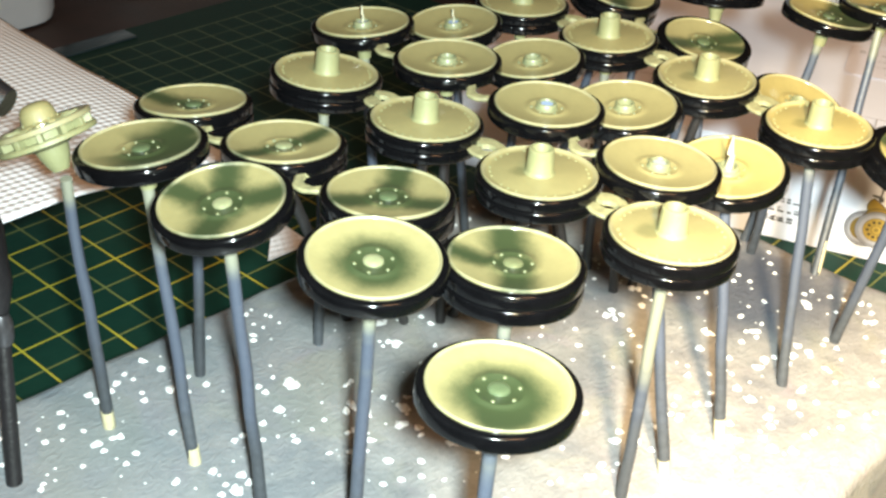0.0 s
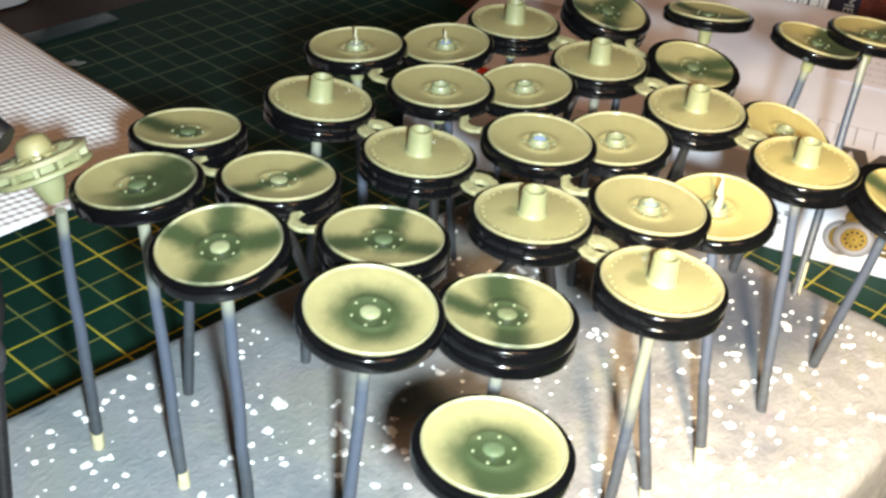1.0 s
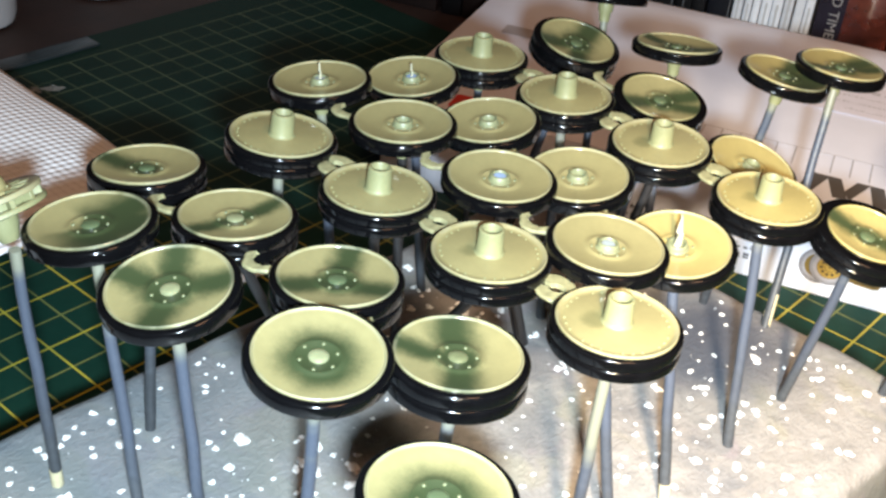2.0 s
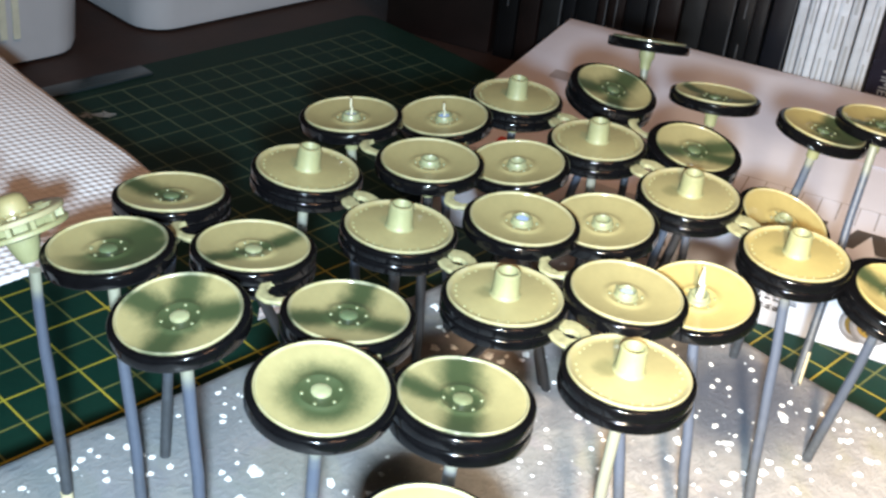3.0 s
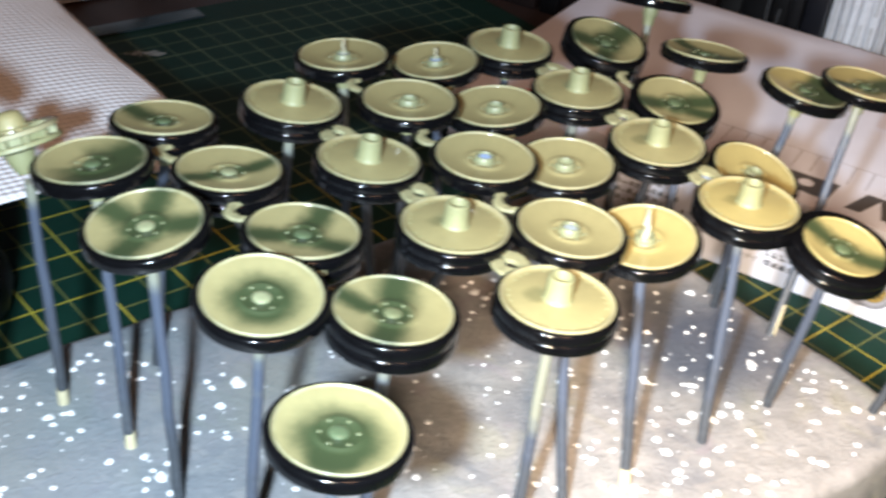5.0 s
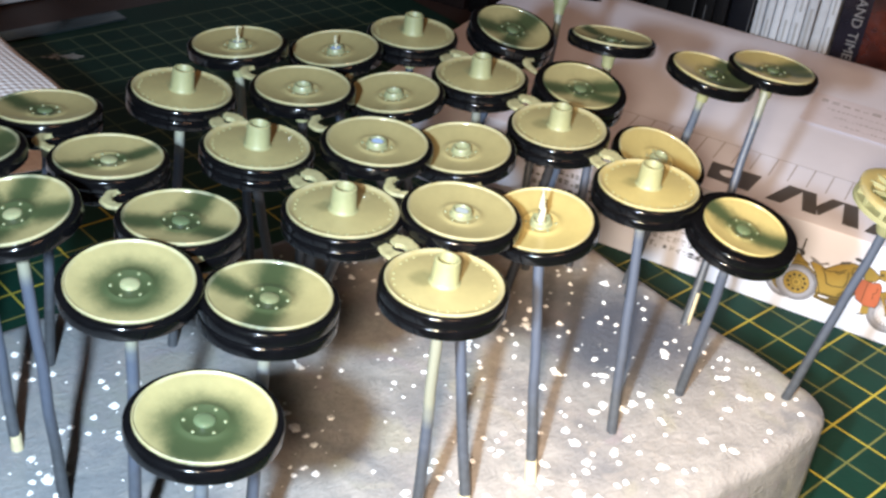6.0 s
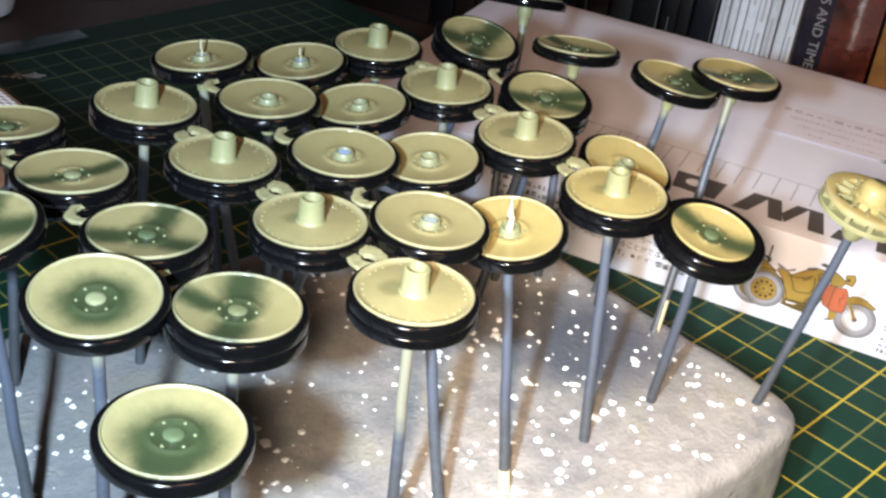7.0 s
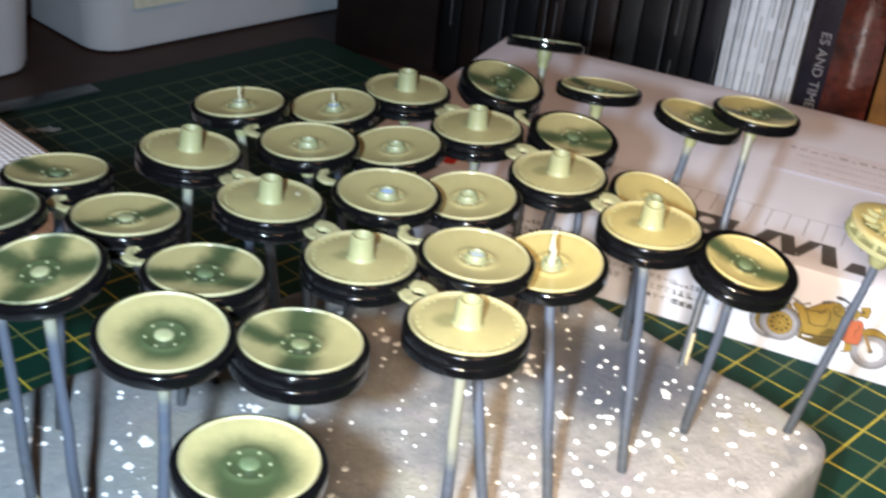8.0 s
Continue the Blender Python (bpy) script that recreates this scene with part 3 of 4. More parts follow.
    stick_part(top, base, (foot[0], foot[1], BLOCK_TOP), c - axis * (deep + 2.5) * 0.001, tip, DARKENED_STICK if dark else pole)
    return top


L_DISH = "cream and green dished model wheel with black tyre on a stick"
L_PLAIN = "cream dished model wheel with black tyre on a stick"
L_TALL = "cream model wheel with tall hub and double black tyre"
L_TWIN = "cream and green model wheel with double black tyre on stick"
road_wheel("dish", (0.0252, 0.1527, 0.1180), (0.035, 0.020), paint=camo([], [(0.5, -1.6, 6.2), (0.4, -5.4, 4.6)]), label="cream wheel with wide green sprayed centre and black tyre", spin=12, hub=GREEN_HUB)
road_wheel("dish", (0.0059, 0.1768, 0.1231), (0.037, -0.087), paint=camo([], [(0.3, -0.6, 5.6)]), label="cream wheel with round green sprayed centre and black tyre", spin=20)
road_wheel("dish", (0.0281, 0.1823, 0.1208), (0.024, 0.047), double=True, paint=camo([(96, 1.6), (172, 1.1), (272, 1.4)], [(0, -0.4, 3.4)]), label=L_TWIN, spin=5, hub=DIM_BOLT)
road_wheel("raised", (0.0565, 0.1983, 0.1180), (0.013, 0.018), foot=(0.0570, 0.2030), double=True, pole=PALE_STICK, paint=camo([], [(-3.6, 0.3, 2.2, 0.4)]), label=L_TALL, spin=10)
road_wheel("dish", (-0.0202, 0.1913, 0.1237), (-0.131, -0.104), foot=(-0.0150, 0.1930), paint=camo([(92, 1.3), (156, 1.3), (8, 1.4), (262, 1.5)], [(0, 0, 4.6)]), label="cream wheel with green sprayed cross and black tyre", spin=25)
road_wheel("dish", (0.0070, 0.2022, 0.1208), (0.004, 0.063), foot=(0.0100, 0.2620), double=True, paint=camo([(80, 1.2), (206, 1.3), (336, 1.2)], [(0, -0.4, 3.8)]), label=L_TWIN, gate=-53, spin=8, hub=GREEN_HUB, dark=True)
road_wheel("dish", (-0.0377, 0.2098, 0.1237), (-0.116, 0.042), foot=(-0.0310, 0.2070), paint=camo([(40, 2.6), (300, 3.0), (350, 3.0)], [(4.0, 0.5, 5.4)]), label="cream wheel half sprayed dark green with black tyre", tip=0.06, hub=GREEN_HUB)
road_wheel("dish", (-0.0347, 0.2426, 0.1176), (-0.047, 0.117), foot=(-0.0355, 0.2365), paint=camo([(160, 1.3)], [(0, -0.5, 2.6)]), double=True, label=L_TWIN, gate=-59, hub=GREEN_HUB)
road_wheel("dish", (-0.0138, 0.2228, 0.1193), (-0.018, 0.078), foot=(-0.0040, 0.2620), paint=camo([(41, 0.9), (226, 0.9)], [(0, 0, 2.2)]), double=True, label=L_TWIN, gate=-58, spin=14, dark=True)
road_wheel("raised", (0.0345, 0.2174, 0.1185), (-0.003, 0.016), foot=(0.0220, 0.2660), double=True, paint=camo([], [(-3.4, 0.2, 1.6, 0.4)]), label=L_TALL, gate=-33, spin=4, dark=True)
road_wheel("dish", (0.0573, 0.2207, 0.1202), (0.034, -0.004), foot=(0.0670, 0.2110), label=L_PLAIN, end=WHITE_END, tip=0.05)
road_wheel("dish", (0.0733, 0.2309, 0.1151), (-0.097, -0.127), foot=(0.0810, 0.2230), paint=SANDY, label="sandy yellow dished model wheel with a pale spike through the hub", spike=0.0068, tip=0.09)
road_wheel("raised", (0.0958, 0.2497, 0.1168), (-0.015, -0.013), foot=(0.0997, 0.2441), double=True, paint=camo([], [(-3.2, 0.4, 1.8, 0.4)], SAND), label="sandy yellow model wheel with tall hub and double black tyre")
road_wheel("raised", (0.0127, 0.2378, 0.1186), (0.024, 0.034), foot=(0.0130, 0.2680), double=True, label=L_TALL, gate=-31, spin=18, dark=True)
road_wheel("dish", (0.0372, 0.2419, 0.1215), (0.008, -0.008), foot=(0.0525, 0.2790), label="cream dished model wheel with a blue stick end in its hub", end=BLUE_END, gate=-56, dark=True)
road_wheel("dish", (0.0546, 0.2509, 0.1184), (-0.080, -0.061), foot=(0.0640, 0.2810), label=L_PLAIN, end=False, gate=-60, dark=True)
road_wheel("raised", (-0.0088, 0.2563, 0.1197), (0.059, 0.036), foot=(-0.0100, 0.2510), double=True, label=L_TALL, gate=-30, spin=9)
road_wheel("dish", (0.0168, 0.2634, 0.1215), (-0.033, 0.012), label=L_PLAIN, end=False, gate=-54, dark=True)
road_wheel("dish", (0.0363, 0.2744, 0.1181), (-0.123, -0.027), foot=(0.0515, 0.2810), label=L_PLAIN, end=False, gate=-58, dark=True)
road_wheel("raised", (0.0757, 0.2711, 0.1173), (-0.022, -0.036), foot=(0.0690, 0.2840), double=True, paint=camo([], [(-3.6, 0.2, 2.0, 0.4)]), label=L_TALL, gate=-39, spin=21, dark=True)
road_wheel("dish", (0.1019, 0.2829, 0.1076), (0.218, -0.162), foot=(0.1053, 0.3050), paint=SANDY, label="plain sandy yellow dished model wheel on a tilted stick", end=False)
road_wheel("raised", (0.0555, 0.2914, 0.1182), (-0.038, -0.001), double=True, label=L_TALL, gate=-38, spin=2)
road_wheel("dish", (0.0811, 0.3016, 0.1148), (0.089, -0.144), double=True, paint=camo([(205, 1.2), (20, 1.4), (338, 1.2)], [(0, -1.0, 3.2)]), label=L_TWIN, rim=0.93, hub=GREEN_HUB)
road_wheel("dish", (-0.0030, 0.2823, 0.1214), (-0.089, 0.043), label="cream dished model wheel with a short pale spike in the hub", end=WHITE_END, spike=0.0035, gate=-55)
road_wheel("dish", (0.0182, 0.2981, 0.1167), (-0.115, -0.038), label="cream dished model wheel with a blue stick end and thin spike", end=BLUE_END, spike=0.003, gate=-54)
road_wheel("raised", (0.0359, 0.3134, 0.1176), (-0.011, 0.007), double=True, label=L_TALL, gate=-32, spin=14)
road_wheel("dish", (0.0619, 0.3268, 0.1179), (0.164, -0.145), double=True, paint=camo([(60, 1.6), (195, 1.5), (270, 1.2)], [(0, 0, 4.2)]), label=L_TWIN, gate=-51, rim=0.95, hub=GREEN_HUB)
road_wheel("dish", (0.0885, 0.3266, 0.1195), (0.006, 0.157), paint=camo([(135, 1.0), (330, 1.6)], [(0, -2, 4.5)]), label=L_DISH, spin=10, hub=GREEN_HUB)
road_wheel("dish", (0.1146, 0.3128, 0.1194), (0.149, 0.028), foot=(0.1050, 0.3120), paint=camo([(60, 1.2), (350, 2.4), (300, 2.6)], [(3.5, -1.5, 6.0)], SAND), label=L_DISH, hub=GREEN_HUB)
road_wheel("dish", (0.1312, 0.3200, 0.1200), (0.059, 0.040), foot=(0.1210, 0.2960), paint=camo([(30, 1.6), (200, 1.0), (0, 1.2)], [(0, -1.0, 3.5)], SAND), label=L_DISH, tip=0.13, hub=GREEN_HUB)
road_wheel("dish", (0.1170, 0.2436, 0.1134), (0.138, -0.146), foot=(0.1172, 0.2629), double=True, paint=camo([(148, 1.2), (340, 1.3)], [(0, 0, 2.8)], SAND), label="sandy yellow and green model wheel with double black tyre", rim=0.86, hub=GREEN_HUB, thick=5.0)
road_wheel("dish", (0.0747, 0.3665, 0.1178), (0.030, 0.322), paint=camo([], [(0, 0, 13.0)]), label=L_DISH, hub=GREEN_HUB)


# ---- drive sprockets ----
def sprocket(c, n, foot, label, spin, tip, size=1.0):
    """A toothless drive wheel: two rims joined by webs, a domed hub above, a socket below."""
    c, axis = Vector(c), Vector((n[0], n[1], 1)).normalized()
    base = Vector((foot[0], foot[1], BLOCK_TOP - 0.001))
    top = root("drive_sprocket", base, label, "model sprocket", "model sprockets on sticks")
    m = Matrix.Translation(c - base) @ Vector((0, 0, 1)).rotation_difference(axis).to_matrix().to_4x4() @ pose(0, 0, 0, 0, 0, spin) @ Matrix.Diagonal((size, size, size, 1))
    paint = camo([], [(1.0, 1.5, 1.8), (-7, 0, 2.0)], SAND) if tip is False else camo([], [(-6, 3, 3.0)])
    disc = place("upper_rim", mesh_of(lathe([(0, -1.0), (4.8, -1.0), (7.6, -0.8), (8.0, -0.1), (10.6, 0.1), (10.9, -0.1), (10.9, -1.1), (10.4, -1.3), (5, -1.5), (0, -1.5)], 56), "upper_rim", paint), top, m)
    place("lower_rim", mesh_of(lathe([(7.6, -3.1), (10.7, -3.0), (11.0, -3.3), (11.0, -4.1), (10.6, -4.3), (7.6, -4.3)], 56, True), "lower_rim", CREAM_PART), top, m)
    place("drum", mesh_of(lathe([(0, -1.2), (8.2, -1.2), (7.8, -4.4), (3.8, -5.6), (0, -5.6)], 40), "drum", CREAM_PART), top, m)
    place("hub", mesh_of(lathe([(0, 4.6), (2.0, 4.45), (3.2, 3.8), (3.8, 2.4), (4.0, 0.6), (4.8, 0.1), (4.9, -1.1)], 40), "hub", paint), disc)
    for k in range(12):
        a = radians(30 * k)
        place("rib", shared("rib", lambda: box_bm(0.0042, 0.0006, 0.0012, 0.00015, 1), CREAM_PART), disc, pose(0, 0, 0, 0, 0, 30 * k) @ Matrix.Translation((0.0066, 0, -0.0011)))
        place("web", shared("web", lambda: box_bm(0.0024, 0.0012, 0.0022, 0.0001, 1), CREAM_PART), top, m @ pose(0, 0, 0, 0, 0, 30 * k + 10) @ Matrix.Translation((0.0092, 0, -0.0033)))
    for k in range(8):
        a = radians(45 * k)
        place("bolt", shared("bolt", lambda: lathe(BOLT, 10), CREAM_PART), disc, Matrix.Translation((0.0041 * math.cos(a), 0.0041 * math.sin(a), 0.0006)))
    place("socket", mesh_of(lathe([(0, -5.4), (3.8, -5.5), (3.4, -7.4), (2.6, -9.6), (1.9, -11.0), (0, -11.1)], 28), "socket", CREAM_PART), top, m)
    stick_part(top, base, (foot[0], foot[1], BLOCK_TOP), c - axis * 0.011, tip)
    return top


sprocket((-0.0572, 0.2164, 0.1231), (-0.415, 0.24), (-0.0510, 0.2170), "pale cream model drive sprocket on a grey stick", 5, 0.07, 0.845)
sprocket((0.1555, 0.2655, 0.1150), (0.16, -0.08), (0.1450, 0.2680), "yellow-cream model drive sprocket on a grey stick", 12, False)


# ---- kit box ----
BOX = Matrix.Translation((0.146, 0.403, 0)) @ pose(0, 0, 0, 0, 0, -21.66)
# x runs along the front face, y to the back, z up; the printed front face lies at y = 0
CARD = shader("white_card", (0.725, 0.745, 0.855), 0.42, spread=0.03, size=0.02, bump=0.08, bump_size=0.001)
INK = shader("black_ink", (0.07, 0.07, 0.08), 0.5, spread=0.1)
GREY_INK = shader("grey_ink", (0.085, 0.08, 0.08), 0.5, spread=0.06)
PALE_INK = shader("pale_grey_ink", (0.40, 0.39, 0.42), 0.5, spread=0.06)
RED_INK = shader("red_ink", (0.55, 0.04, 0.03), 0.5, spread=0.06)
BLUE_INK = shader("blue_ink", (0.05, 0.09, 0.35), 0.5, spread=0.06)
OCHRE = shader("ochre_ink", (0.30, 0.20, 0.042), 0.5, spread=0.08, size=0.004)
DARK_OCHRE = shader("dark_ochre_ink", (0.15, 0.10, 0.022), 0.5, spread=0.1, size=0.004)
OUTLINE = shader("brown_outline_ink", (0.055, 0.038, 0.016), 0.5, spread=0.1)
RUST = shader("rust_ink", (0.42, 0.115, 0.055), 0.5, spread=0.06)
TYRE_INK = shader("tyre_grey_ink", (0.20, 0.20, 0.225), 0.5, spread=0.08)
BX0, BX1, BD, BH = -0.1465, 0.125, 0.166, 0.037
kit_box = root("kit_box", (0, 0, 0), "white cardboard model kit box with printed side", "box")
kit_box.matrix_world = BOX


def card_lid():
    bm = box_bm(BX1 - BX0, BD, BH, 0.0007, 2, at=((BX0 + BX1) / 2, BD / 2, 0))
    bmesh.ops.subdivide_edges(bm, edges=[e for e in bm.edges if e.calc_length() > 0.1], cuts=14, use_grid_fill=True)
    for v in bm.verts:
        if v.co.z > BH - 0.0002:
            v.co.z -= 0.0006 * math.sin(math.pi * (v.co.x - BX0) / (BX1 - BX0)) * math.sin(math.pi * max(0, min(1, v.co.y / BD)))
    return bm


lid = part("lid", card_lid(), CARD, kit_box)
FRONT = pose(0, -0.00012, 0, 90, 0, 0)
TOPF = pose(0, 0, BH + 0.00012, 0, 0, 0)


def printed(name, outline, ink, face, lift=0.0, label=""):
    """A flat printed shape on a face of the box, in millimetres."""
    bm = plate_bm([(x * 0.001, y * 0.001) for x, y in outline], 0.00006)
    return part(name, bm, ink, lid, label, face @ Matrix.Translation((0, 0, lift * 0.001)), smooth=False)


def disc_outline(cx, cy, r, n=40, squash=1.0):
    return [(cx + r * math.cos(2 * math.pi * k / n), cy + squash * r * math.sin(2 * math.pi * k / n)) for k in range(n)]


def writing(text, x, y, size, ink, face, turn=0, squeeze=1.0):
    data = bpy.data.curves.new("writing", "FONT")
    data.body, data.size, data.extrude = text, size * 0.001, 0.00002
    ob = bpy.data.objects.new("writing_source", data)
    me = bpy.data.meshes.new_from_object(ob)
    bpy.data.objects.remove(ob)
    me.materials.clear()
    me.materials.append(ink)
    return place("printed_text", me, lid, face @ Matrix.Translation((x * 0.001, y * 0.001, 0.00006)) @ pose(0, 0, 0, 0, 0, turn) @ Matrix.Diagonal((squeeze, 1, 1, 1)))


def bar_row(x, y, length, height, ink, face, seed, name="printed_line"):
    """One row of unreadable small print as short bars in one mesh."""
    g, bm, u = random.Random(seed), bmesh.new(), 0.0
    while u < length:
        w = g.uniform(0.5, 1.5) * height
        for a in range(g.choice((1, 2, 2))):
            hh = g.uniform(0.25, 0.45) * height
            yy = y + a * height * 0.5
            vs = [bm.verts.new((0.001 * px, 0.001 * py, 0.00008)) for px, py in ((x + u, yy), (x + u + w * 0.8, yy), (x + u + w * 0.8, yy + hh), (x + u, yy + hh))]
            bm.faces.new(vs)
        u += w + 0.25 * height
    return part(name, bm, ink, lid, "", face, smooth=False)


# printed motorcycle with sidecar on the front
def stroke(points, ink, lift, half=0.18, name="outline_print"):
    """A thin pen line through points, each stretch a printed bar."""
    for a, b in zip(points, points[1:]):
        dx, dy = b[0] - a[0], b[1] - a[1]
        k = half / math.hypot(dx, dy)
        printed(name, [(a[0] - dy * k, a[1] + dx * k), (a[0] + dy * k, a[1] - dx * k), (b[0] + dy * k, b[1] - dx * k), (b[0] - dy * k, b[1] + dx * k)], ink, FRONT, lift)


def tyre_art(cx, cy, r, lift):
    printed("tyre_edge_print", disc_outline(cx, cy, r), LINE_INK, FRONT, lift)
    printed("tyre_print", disc_outline(cx, cy, r * 0.97), TYRE_INK, FRONT, lift + 0.01)
    printed("tyre_wall_print", disc_outline(cx, cy, r * 0.82), WALL_INK, FRONT, lift + 0.02)


def cast_wheel_art(cx, cy, r, lift):
    """Ochre disc wheel with a ring of dark holes round a ribbed hub."""
    tyre_art(cx, cy, r, lift)
    printed("rim_edge_print", disc_outline(cx, cy, r * 0.635), DARK_OCHRE, FRONT, lift + 0.03)
    printed("rim_print", disc_outline(cx, cy, r * 0.60), OCHRE, FRONT, lift + 0.04)
    for k in range(10):
        a = radians(36 * k + 9)
        printed("rim_hole_print", disc_outline(cx + r * 0.41 * math.cos(a), cy + r * 0.41 * math.sin(a), r * 0.085, 12), OUTLINE, FRONT, lift + 0.05)
    printed("hub_ring_print", disc_outline(cx, cy, r * 0.27, 24), DARK_OCHRE, FRONT, lift + 0.05)
    printed("hub_print", disc_outline(cx, cy, r * 0.22, 24), OCHRE, FRONT, lift + 0.06)
    printed("hub_cap_print", disc_outline(cx, cy, r * 0.10, 16), DARK_OCHRE, FRONT, lift + 0.07)


def wire_wheel_art(cx, cy, r, lift):
    """Grey wheel with a white middle, a ring of white slots and a small hub."""
    tyre_art(cx, cy, r, lift)
    printed("rim_print", disc_outline(cx, cy, r * 0.64), TYRE_INK, FRONT, lift + 0.03)
    for k in range(22):
        a = 2 * math.pi * k / 22
        ca, sa = math.cos(a), math.sin(a)
        printed("rim_slot_print", [(cx + ca * u * r - sa * w * r, cy + sa * u * r + ca * w * r) for u, w in ((0.42, 0.035), (0.42, -0.035), (0.60, -0.055), (0.60, 0.055))], CARD, FRONT, lift + 0.04)
    printed("wheel_middle_print", disc_outline(cx, cy, r * 0.46), CARD, FRONT, lift + 0.05)
    printed("hub_print", disc_outline(cx, cy, r * 0.13, 20), GREY_INK, FRONT, lift + 0.07)


LINE_INK = shader("grey_line_ink", (0.07, 0.07, 0.08), 0.5, spread=0.1)
WALL_INK = shader("pale_tyre_wall_ink", (0.29, 0.29, 0.325), 0.5, spread=0.08)
tyre_art(28.2, 12.4, 7.2, 0.0)
printed("spare_rim_print", disc_outline(28.0, 12.4, 4.9), DARK_OCHRE, FRONT, 0.04)
printed("chassis_print", [(39.6, 11.6), (38.9, 9.2), (43.2, 8.5), (48.4, 8.3), (50.1, 8.8), (51.6, 13.6), (46.3, 12.9)], DARK_OCHRE, FRONT, 0.05)
printed("chassis_gap_print", [(40.5, 10.9), (44.6, 11.0), (43.9, 10.5), (40.9, 10.3)], CARD, FRONT, 0.06)
for line in ([(42.0, 11.4), (51.2, 12.9)], [(39.7, 9.4), (49.5, 9.6)], [(43.7, 10.5), (50.7, 11.2)]):
    stroke(line, OUTLINE, 0.07, 0.2)
BODY = [(34.7, 22.2), (36.3, 23.8), (37.8, 22.9), (40.1, 21.8), (42.1, 23.5), (44.1, 25.2), (46.5, 26.6), (48.7, 27.4), (50.7, 27.3), (52.1, 26.4), (53.2, 24.0), (52.6, 22.3), (52.2, 19.5), (52.0, 15.1), (51.2, 13.6), (46.3, 12.2), (41.9, 11.9), (40.3, 11.7), (38.9, 15.6), (37.7, 18.7), (35.9, 20.7)]
printed("body_print", BODY, OCHRE, FRONT, 0.08)
stroke(BODY + BODY[:1], OUTLINE, 0.10, 0.15)
printed("engine_shade_print", [(48.9, 16.5), (51.6, 16.6), (51.0, 13.9), (46.4, 12.6), (46.6, 13.6)], DARK_OCHRE, FRONT, 0.10)
NOSE = [(27.0, 21.7), (27.7, 23.9), (28.7, 24.9), (30.6, 24.0), (32.6, 22.4), (34.9, 21.3), (31.7, 21.1), (27.5, 19.7)]
printed("nose_print", NOSE, OCHRE, FRONT, 0.11)
stroke(NOSE + NOSE[:1], OUTLINE, 0.12, 0.15)
printed("gun_print", [(30.45, 26.2), (30.7, 30.9), (31.35, 30.8), (31.1, 26.2)], GREY_INK, FRONT, 0.13)
printed("gun_mount_print", [(27.7, 26.3), (30.4, 26.3), (31.7, 25.8), (32.1, 24.5), (31.0, 23.7), (30.0, 25.2), (27.9, 25.6)], LINE_INK, FRONT, 0.14)
printed("seat_print", [(33.9, 24.7), (36.2, 24.2), (38.1, 23.2), (40.6, 24.6), (41.0, 23.8), (38.3, 22.6), (35.6, 22.8)], TYRE_INK, FRONT, 0.13)
printed("saddle_print", [(44.1, 25.1), (44.6, 26.4), (47.9, 27.8), (47.5, 26.5)], LINE_INK, FRONT, 0.13)
printed("handlebar_print", [(48.3, 29.4), (49.5, 30.1), (51.8, 29.8), (53.6, 28.8), (54.0, 28.0), (53.4, 28.1), (51.6, 28.8), (49.5, 28.7)], LINE_INK, FRONT, 0.13)
for line in ([(39.6, 21.5), (41.2, 18.6), (42.0, 16.3), (44.1, 15.9), (47.9, 16.9), (48.5, 19.8), (48.0, 23.4)], [(38.8, 21.3), (42.0, 21.4), (44.9, 22.2), (47.2, 24.0)], [(43.6, 22.2), (44.7, 21.2), (46.8, 22.9)], [(48.9, 23.6), (50.0, 22.6), (52.4, 22.4)]):
    stroke(line, OUTLINE, 0.12)
printed("filler_ring_print", disc_outline(50.0, 24.8, 1.25, 20), OUTLINE, FRONT, 0.12)
printed("filler_print", disc_outline(50.0, 24.8, 0.95, 20), OCHRE, FRONT, 0.13)
TANK = [(52.8, 26.7), (53.8, 28.2), (55.6, 27.5), (57.2, 26.4), (58.7, 25.6), (57.4, 23.2), (53.7, 22.2)]
printed("tank_print", TANK, OCHRE, FRONT, 0.14)
stroke(TANK + TANK[:1], OUTLINE, 0.15, 0.15)
HEADLAMP = [(57.5, 28.2), (60.5, 29.3), (61.3, 27.3), (60.7, 24.5), (58.5, 24.8)]
printed("headlamp_print", HEADLAMP, OCHRE, FRONT, 0.16)
stroke(HEADLAMP + HEADLAMP[:1], OUTLINE, 0.17, 0.15)
printed("headlamp_hole_print", disc_outline(58.9, 26.6, 0.6, 14), OUTLINE, FRONT, 0.17)
wire_wheel_art(64.8, 12.3, 7.4, 0.06)
printed("boot_print", [(56.7, 12.8), (58.1, 12.9), (58.5, 10.4), (57.3, 9.2), (54.8, 8.7), (55.9, 9.6), (55.6, 12.6)], OCHRE, FRONT, 0.15)
stroke([(57.3, 9.3), (54.8, 8.8)], LINE_INK, 0.17, 0.25)
CASE = [(52.3, 21.5), (53.1, 22.7), (56.8, 22.5), (58.9, 23.3), (60.1, 21.9), (60.5, 19.7), (60.7, 15.6), (60.1, 13.3), (56.3, 12.7), (53.0, 14.3), (51.9, 17.0)]
printed("case_print", CASE, RUST, FRONT, 0.18)
stroke(CASE + CASE[:1], OUTLINE, 0.19, 0.12)
for line in ([(55.2, 22.4), (55.0, 13.2)], [(58.8, 21.3), (58.9, 18.9), (57.9, 18.7), (58.3, 16.0)]):
    stroke(line, OUTLINE, 0.19, 0.12)
